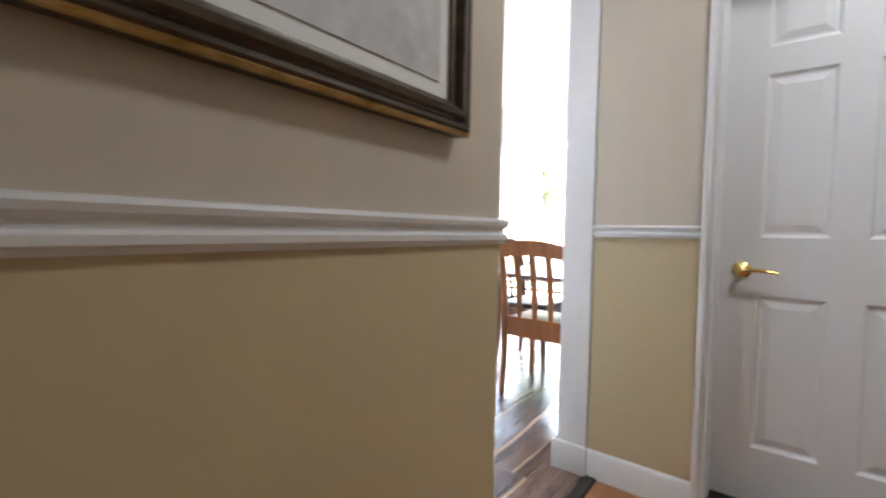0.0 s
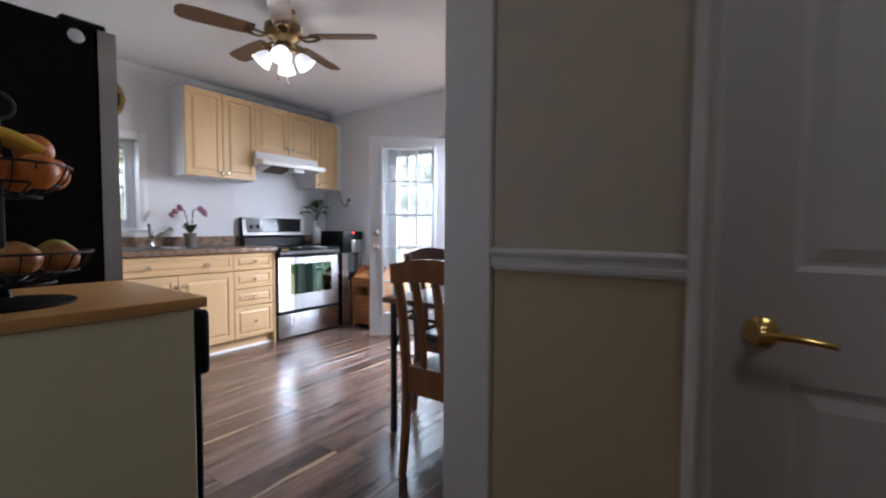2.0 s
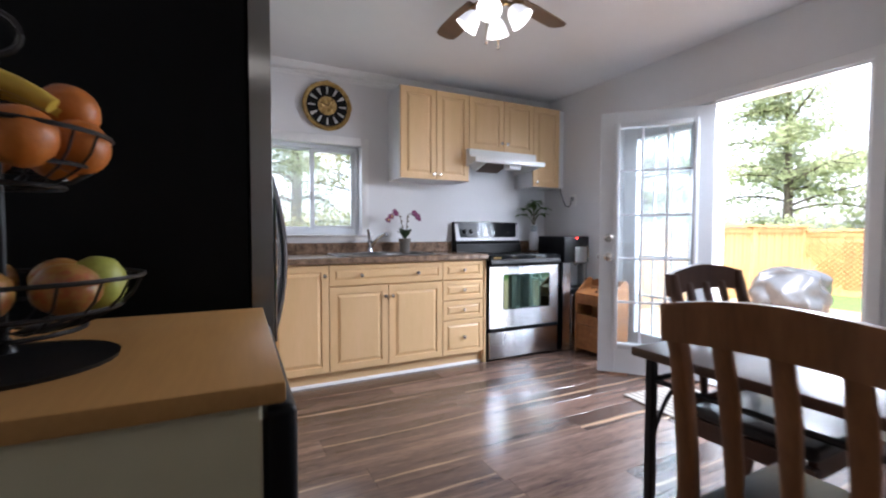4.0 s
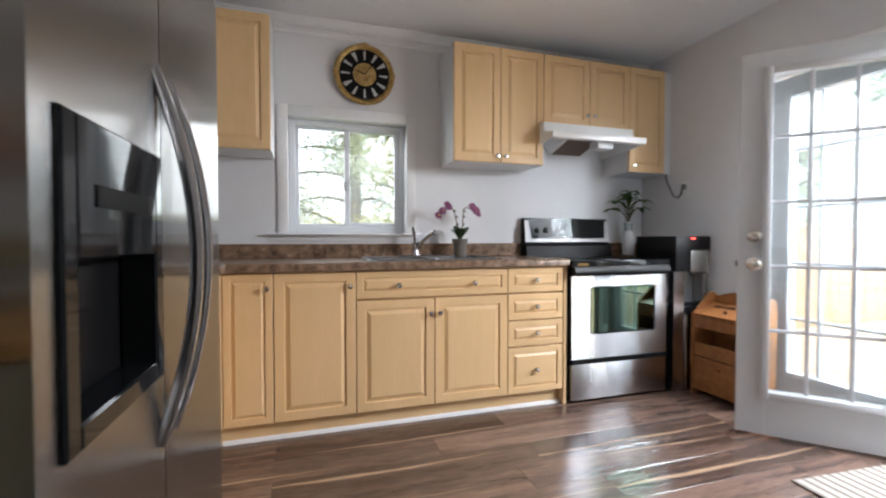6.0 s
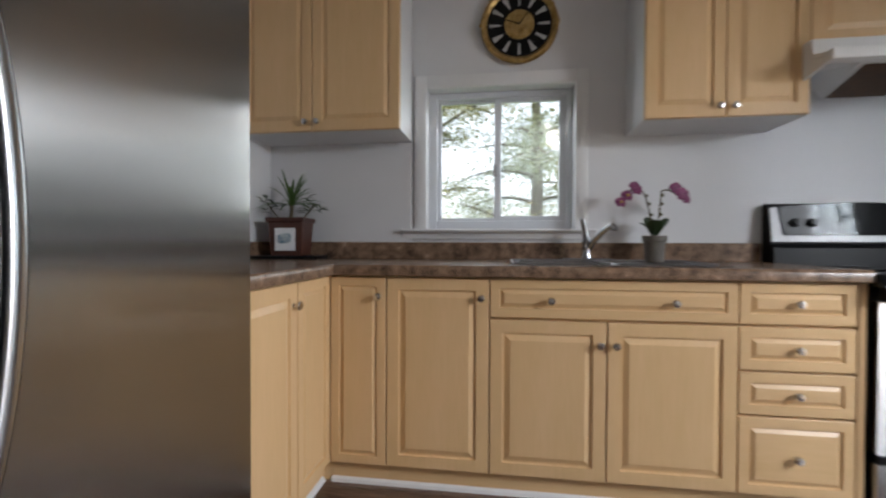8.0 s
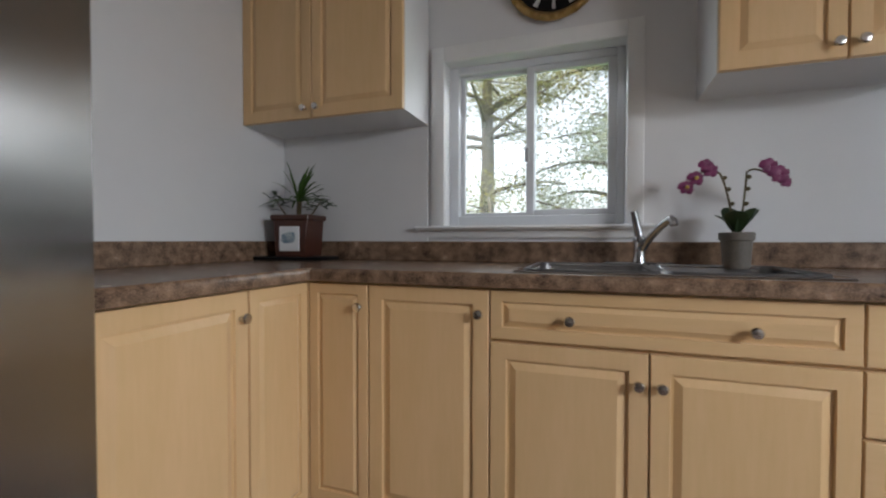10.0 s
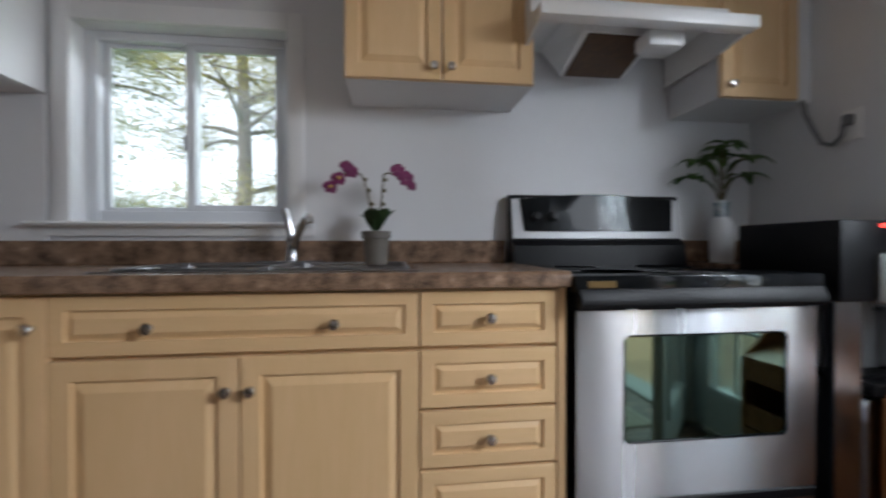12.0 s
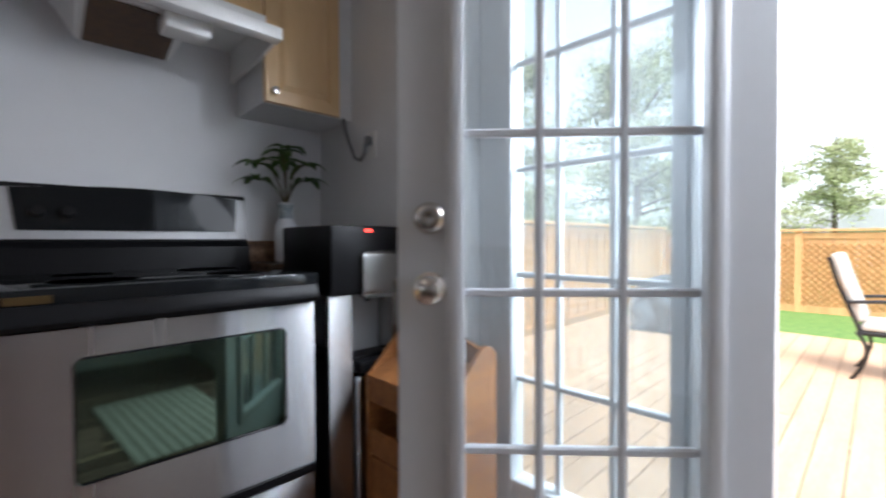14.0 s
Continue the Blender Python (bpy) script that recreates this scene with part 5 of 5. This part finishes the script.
dining_chair((1.945, 0.505, 0), 0, "oak dining chair with slatted back and dark leather seat", M_OAK)
dining_chair((2.56, 1.355, 0), -90, "dark slatted dining chair tucked under the table", M_CHAIRDARK)

# ---- door mat ----
rug = thing("door_mat", "striped beige and brown mat inside the deck door", "mat", (3.68, 1.82, 0.002), 86)
for i in range(11):
    y = -0.275 + i * 0.05
    part("stripe", box((-0.50, y, 0), (0.50, y + 0.036, 0.006), 0.002), M_MATSTRIPE, rug)
    part("stripe", box((-0.50, y + 0.036, 0), (0.50, y + 0.05, 0.0055)), M_MATDARK, rug)

# ---- ceiling fan ----
fan = thing("ceiling_fan", "five-blade ceiling fan with lit frosted shades", "ceiling fan", (2.26, 2.16, 0))
part("canopy", lathe([(0.075, ZC), (0.075, ZC - 0.03), (0.05, ZC - 0.06), (0.016, ZC - 0.075)], 28), M_ANTBRASS, fan)
part("motor", lathe([(0.03, 2.43), (0.09, 2.42), (0.115, 2.40), (0.12, 2.36), (0.10, 2.325), (0.07, 2.31), (0.055, 2.29), (0.055, 2.255), (0.04, 2.235), (0.001, 2.23)], 32), M_ANTBRASS, fan)
for i in range(5):
    a = radians(16 + 72 * i)
    m = Matrix.Rotation(a, 4, "Z") @ Matrix.Rotation(radians(11), 4, "X")
    bm = bmesh.new()
    out = [(0.18, -0.05)] + [(0.30, -0.062), (0.50, -0.066), (0.575, -0.06), (0.60, -0.03), (0.60, 0.03), (0.575, 0.06), (0.50, 0.066), (0.30, 0.062), (0.18, 0.05)]
    lo_v = [bm.verts.new(m @ Vector((x, y, 0.0)) + Vector((0, 0, 2.335))) for x, y in out]
    hi_v = [bm.verts.new(m @ Vector((x, y, 0.007)) + Vector((0, 0, 2.335))) for x, y in out]
    bm.faces.new(lo_v[::-1])
    bm.faces.new(hi_v)
    for j in range(len(out)):
        q = (j + 1) % len(out)
        bm.faces.new((lo_v[j], lo_v[q], hi_v[q], hi_v[j]))
    bl = part("blade", bm, M_FANWOOD, fan, smooth=None)
    bm = bmesh.new()
    m2 = Matrix.Rotation(a, 4, "Z")
    for s in (-1, 1):
        tube([m2 @ Vector(p) + Vector((0, 0, 2.33)) for p in ((0.09, 0, 0.0), (0.14, 0.03 * s, -0.012), (0.19, 0.035 * s, -0.006), (0.23, 0.01 * s, -0.004))], 0.008, 6, bm)
    part("blade_iron", bm, M_ANTBRASS, bl)
for i in range(4):
    a = radians(48 + 90 * i)
    d = Vector((math.cos(a), math.sin(a), 0))
    part("lamp_arm", tube(bend(d * 0.03 + Vector((0, 0, 2.25)), d * 0.08 + Vector((0, 0, 2.27)), d * 0.095 + Vector((0, 0, 2.225)), 6), 0.010, 8), M_ANTBRASS, fan)
    tilt = Vector((d.x * 0.8, d.y * 0.8, -1)).to_track_quat("Z", "Y").to_matrix()
    part("lamp_shade", lathe([(0.022, 0.0), (0.032, 0.010), (0.046, 0.036), (0.056, 0.072), (0.062, 0.085), (0.056, 0.078), (0.042, 0.036), (0.02, 0.012)], 20, at=d * 0.09 + Vector((0, 0, 2.228)), turn=tilt), M_SHADE, fan, "glowing frosted glass shade")
    part("bulb", ball(0.024, d * 0.09 + Vector((0, 0, 2.228)) + tilt @ Vector((0, 0, 0.068)), (1, 1, 1.2)), M_BULB, fan, "lit bulb")
for i, (x, y, z) in enumerate(((0.03, 0.0, 2.06), (-0.03, 0.02, 2.08), (0.0, -0.04, 2.04))):
    part("pull_chain", tube([(x, y, 2.235), (x, y, z)], 0.0015, 5), M_ANTBRASS, fan)
    part("chain_bob", lathe([(0.002, 0.02), (0.006, 0.012), (0.006, 0.004), (0.001, 0)], 10, at=(x, y, z - 0.02)), M_FANWOOD, fan)

fl = bpy.data.lights.new("fan_lamp", "POINT")
fl.energy, fl.shadow_soft_size, fl.color = 0.9, 0.10, (1.0, 0.88, 0.72)
new("fan_lamp", fl).location = (2.26, 2.16, 2.06)

# ---- framed picture in the hall ----
pic = thing("framed_picture", "large framed grey print in a bronze bead frame", "picture", (0.296, 0.056, 1.222), 0)
PWD, PHT = 1.05, 0.75
prof = ((0.0, 0.024), (0.0, -0.004), (0.010, -0.016), (0.022, -0.010), (0.030, -0.020), (0.040, -0.022), (0.050, -0.006), (0.056, -0.004), (0.056, 0.010))


def frame_bar(a, b, inward):
    """A mitred bar from a to b in the xz plane."""
    bm = bmesh.new()
    a, b, inward = Vector(a), Vector(b), Vector(inward)
    along = (b - a).normalized()
    s, e = [], []
    for d, y in prof:
        s.append(bm.verts.new(a + along * d + inward * d + Vector((0, y, 0))))
        e.append(bm.verts.new(b - along * d + inward * d + Vector((0, y, 0))))
    for i in range(len(prof) - 1):
        bm.faces.new((s[i], e[i], e[i + 1], s[i + 1]))
    return bm


cs = [(0, 0, 0), (0, 0, PHT), (-PWD, 0, PHT), (-PWD, 0, 0)]
for i, inw in enumerate(((-1, 0, 0), (0, 0, -1), (1, 0, 0), (0, 0, 1))):
    bar = part("frame_side", frame_bar(cs[i], cs[(i + 1) % 4], inw), M_FRAME, pic, smooth=20)
    bead = bmesh.new()
    a, b = Vector(cs[i]), Vector(cs[(i + 1) % 4])
    al = (b - a).normalized()
    n = int((b - a).length / 0.012)
    for j in range(5, n - 4):
        ball(0.0042, a + al * (j * 0.012) + Vector(inw) * 0.022 + Vector((0, -0.012, 0)), sub=1, bm=bead)
    part("beading", bead, M_FRAME, bar)
    off = Vector(inw) * 0.004 + Vector((0, -0.004, 0))
    part("gilt_edge", tube([a + off + al * 0.004, b + off - al * 0.004], 0.0075, 8), M_GOLD, bar, "worn gilt outer edge")
part("mat_board", box((-PWD + 0.05, 0.004, 0.05), (-0.05, 0.010, PHT - 0.05)), M_MAT, pic)
part("print", box((-PWD + 0.085, 0.001, 0.085), (-0.085, 0.0035, PHT - 0.085)), M_PRINT, pic)

# ---- outdoors ----
solid("ground", box((-60, -60, -0.9), (90, 90, -0.45)), M_TURF, "green lawn reaching to the horizon", "lawn")
deck = solid("deck", box((XE + 0.19, -2.6, -0.40), (9.7, 4.95, -0.15)), M_SUB, "cedar deck outside the kitchen", "deck")
solid("deck_lawn", box((9.7, -8, -0.45), (13.5, 9, -0.17)), M_TURF, "strip of green lawn beyond the deck", "lawn")


def fence_run(a, b, n_panels, top):
    """A board fence from a to b: posts, cap, rails and boards."""
    f = thing("fence", "cedar board fence with lattice band and flat cap", "fence", (a[0], a[1], -0.2), math.degrees(math.atan2(b[1] - a[1], b[0] - a[0])), "garden fences")
    ln = math.hypot(b[0] - a[0], b[1] - a[1])
    h = top + 0.2
    for i in range(n_panels + 1):
        x = ln * i / n_panels
        part("post", box((x - 0.05, -0.06, 0), (x + 0.05, 0.06, h - 0.03), 0.004), M_FENCE, f)
    part("cap", box((-0.06, -0.09, h - 0.03), (ln + 0.06, 0.09, h + 0.01), 0.004), M_FENCE, f)
    part("rail", box((0, -0.035, h - 0.14), (ln, 0.035, h - 0.05)), M_FENCE, f)
    part("rail", box((0, -0.035, 0.03), (ln, 0.035, 0.14)), M_FENCE, f)
    bw = 0.14
    k = 0
    me = mesh_of(box((0.002, -0.010, 0.14), (bw - 0.004, 0.010, h - 0.14)), "board", M_FENCE)
    while (k + 1) * bw < ln:
        o = new("board", me)
        o.parent = f
        o.location = (k * bw, 0.004 if k % 2 else -0.003, 0)
        k += 1
    return f


fence_run((12.2, 5.1), (12.2, -7.5), 6, 1.17)
fence_run((4.6, 5.1), (12.1, 5.1), 4, 1.25)

lat_f = thing("lattice", "diagonal cedar lattice on the garden fence", "lattice", (12.165, 0, -0.05), 0)
for sgn in (-1, 1):
    me = mesh_of(tube([(-0.008 * sgn, -0.5, 0.0), (-0.008 * sgn, 0.5, sgn * 1.0)] if sgn > 0 else [(0.008, -0.5, 1.0), (0.008, 0.5, 0.0)], 0.017, 4, flat=0.3), "slat", M_FENCE)
    for i in range(93):
        o = new("slat", me)
        o.parent = lat_f
        o.location = (0, -4.4 + i * 0.10, 0)

# covered grill
gr = thing("covered_grill", "barbecue grill under a creased dark grey cover", "grill", (8.9, 3.85, -0.15), 0)
bm = bmesh.new()
bmesh.ops.create_cube(bm, size=1)
bmesh.ops.subdivide_edges(bm, edges=bm.edges, cuts=14, use_grid_fill=True)
for v in bm.verts:
    v.co = v.co.lerp(v.co.normalized() * 0.58, 0.55)
    z = v.co.z + 0.5
    k = 1.0 - 0.22 * z ** 3
    v.co = Vector((v.co.x * 0.75 * k, v.co.y * 0.95 * k, z * (0.70 - 0.2 * abs(v.co.y) ** 2)))
    nn = noise.noise_vector(v.co * 4.5)
    v.co += Vector((nn.x, nn.y, nn.z * 0.5)) * 0.13
    v.co.z = max(v.co.z, 0.0)
part("cover", bm, M_COVER, gr, smooth=60)

# garden chair
gc = thing("garden_chair", "dark metal garden chair with pale padded cushions on the deck", "garden chair", (8.1, 1.93, -0.15), -92)
for y in (-0.25, 0.25):
    part("leg_frame", tube(bend((-0.30, y, 0), (-0.10, y, 0.25), (-0.24, y, 0.42), 8), 0.014, 8), M_IRON, gc)
    part("leg_frame", tube(bend((0.30, y, 0), (0.16, y, 0.25), (0.22, y, 0.42), 8), 0.014, 8), M_IRON, gc)
    part("armrest", tube([(-0.30, y, 0.66), (-0.1, y, 0.68), (0.18, y, 0.66), (0.24, y, 0.42)], 0.014, 8), M_IRON, gc)
    part("back_post", tube([(-0.22, y * 0.9, 0.42), (-0.36, y * 0.9, 0.80), (-0.42, y * 0.85, 1.02)], 0.014, 8), M_IRON, gc)
part("seat_frame", box((-0.25, -0.25, 0.40), (0.25, 0.25, 0.43), 0.006), M_IRON, gc)
part("seat_cushion", box((-0.22, -0.24, 0.432), (0.26, 0.24, 0.50), 0.028, 3), M_CUSHION, gc)
bm = box((-0.035, -0.23, 0.0), (0.035, 0.23, 0.58), 0.03, 3)
bmesh.ops.rotate(bm, verts=bm.verts, cent=(0, 0, 0), matrix=Matrix.Rotation(radians(-17), 3, "Y"))
bmesh.ops.translate(bm, verts=bm.verts, vec=(-0.215, 0, 0.50))
part("back_cushion", bm, M_CUSHION, gc)


def tree(at, height, crown_r, crown_z, leaves, leaf, seed, material, label, flat=1.0):
    """A tapered trunk with limbs, and a loose crown of small leaf sprays held near the limbs."""
    rnd = random.Random(seed)
    t = thing("tree", label, "tree", (*at, -0.46), 0, "garden trees")
    bm = tube([(0, 0, 0), (0.05, 0.02, height * 0.4), (0.0, 0.06, height * 0.75), (0.04, 0.0, height)], height * 0.022, 10, r_end=height * 0.004)
    tips = []
    for i in range(40):
        a, z = rnd.uniform(0, math.tau), crown_z + (height - crown_z) * rnd.uniform(0.0, 0.92)
        ln = crown_r * (1.05 - 0.65 * (z - crown_z) / (height - crown_z)) * rnd.uniform(0.6, 1.1)
        end = Vector((ln * math.cos(a), ln * math.sin(a), z + ln * rnd.uniform(-0.15, 0.35)))
        pts = bend((0, 0, z), (ln * 0.5 * math.cos(a), ln * 0.5 * math.sin(a), z + ln * 0.2), end, 6)
        tube(pts, height * 0.006, 6, bm, r_end=height * 0.0015)
        tips.append(pts)
        for j in range(4):
            p = pts[rnd.randint(2, 6)]
            q = p + Vector((rnd.uniform(-1, 1), rnd.uniform(-1, 1), rnd.uniform(-0.3, 0.4))) * ln * 0.35
            tube([p, q], height * 0.002, 4, bm, r_end=height * 0.0008)
            tips.append([p + (q - p) * (s / 6) for s in range(7)])
    part("trunk", bm, M_BARK, t)
    verts, faces = [], []
    for i in range(leaves):
        pts = rnd.choice(tips)
        p = pts[rnd.randint(2, 6)] + Vector((rnd.gauss(0, 1), rnd.gauss(0, 1), rnd.gauss(0, 0.6))) * crown_r * 0.10
        n1 = Vector((rnd.gauss(0, 1), rnd.gauss(0, 1), rnd.gauss(0, 1) * flat)).normalized()
        n2 = n1.orthogonal().normalized()
        s = leaf * rnd.uniform(0.6, 1.4)
        k = len(verts)
        verts += [p - n1 * s, p + n2 * s * 0.45, p + n1 * s, p - n2 * s * 0.45]
        faces.append((k, k + 1, k + 2, k + 3))
    me = bpy.data.meshes.new("crown")
    me.from_pydata([tuple(v) for v in verts], [], faces)
    me.materials.append(material)
    o = new("crown", me)
    o.parent = t
    return t


tree((2.3, 9.6), 6.5, 2.4, 0.5, 34000, 0.030, 1, M_FOL, "feathery green conifer outside the kitchen window", 0.4)
tree((0.2, 9.4), 7.0, 2.4, 0.5, 34000, 0.030, 2, M_FOL2, "yellowing garden tree outside the kitchen window", 0.4)
tree((-2.4, 9.6), 6.5, 2.6, 0.5, 34000, 0.032, 3, M_FOL, "green garden tree beyond the kitchen window", 0.4)
tree((4.6, 11.5), 7.0, 2.8, 0.6, 9000, 0.08, 9, M_FOL2, "tall thin-leaved tree behind the north fence")
tree((8.2, 8.6), 6.0, 2.4, 0.5, 22000, 0.065, 4, M_FOL3, "leafy garden tree behind the fence")
tree((11.2, 8.4), 6.0, 2.4, 0.5, 22000, 0.065, 10, M_FOL3, "leafy garden tree behind the fence")
tree((14.8, 6.6), 6.5, 2.8, 0.6, 20000, 0.07, 5, M_FOL3, "leafy garden tree behind the fence")
tree((16.0, 4.3), 4.0, 1.4, 0.3, 6500, 0.05, 6, M_FOL3, "small bushy tree behind the fence")
tree((22.0, 3.1), 5.0, 1.9, 0.6, 4200, 0.075, 7, M_FOL3, "small pale tree behind the fence")
tree((13.9, -2.0), 5.0, 2.4, 0.8, 9000, 0.07, 8, M_FOL3, "leafy garden tree behind the fence")

# neighbour's house far behind the fence
nh = thing("neighbour_house", "pale house with a low pitched roof beyond the fence", "house", (34, 2.0, -0.45))
part("wall", box((0, -5, 0), (6, 2, 1.9)), M_SIDING, nh)
part("roof", prism(((-5.4, 1.9), (2.4, 1.9), (0.6, 3.0), (-3.6, 3.0)), "x", -0.4, 6.4), M_GREY, nh)
for y in (-3.5, -0.5):
    part("window", box((-0.03, y - 0.5, 0.9), (-0.001, y + 0.5, 1.7), 0.01), M_BLACKGLASS, nh)

# ---- floor boards and deck boards ----


def boards(parent, x0, x1, y0, y1, wid, ln, z, thick, material, seed, along_x=True, gap=0.0012, name="plank"):
    rnd = random.Random(seed)
    cache = {}
    a0, a1, b0, b1 = (x0, x1, y0, y1) if along_x else (y0, y1, x0, x1)
    b = b0
    while b < b1 - 0.01:
        w = min(wid, b1 - b)
        a = a0
        first = ln * rnd.uniform(0.25, 1.0)
        while a < a1 - 0.01:
            l = min(first, a1 - a)
            first = ln
            key = (round(l, 3), round(w, 4))
            if key not in cache:
                cache[key] = mesh_of(box((0, 0, -thick), (l - gap, w - gap, 0), 0.0008), name, material)
            o = new(name, cache[key])
            o.parent = parent
            if along_x:
                o.location = (a, b, z)
            else:
                o.location = (b + w - gap, a, z)
                o.rotation_euler = (0, 0, radians(90))
            a += l
        b += w


boards(floor, XW, XE, 0.16, YN, 0.19, 1.22, 0.0, 0.010, M_PLANK, 3)
boards(floor_hall, -2.5, XP, -1.75, 0.13, 0.13, 1.2, 0.0, 0.010, M_HALLPLANK, 4, False)
boards(deck, XE + 0.20, 9.7, -2.6, 4.95, 0.14, 5.5, -0.11, 0.03, M_DECK, 5, True, gap=0.006, name="deck_board")
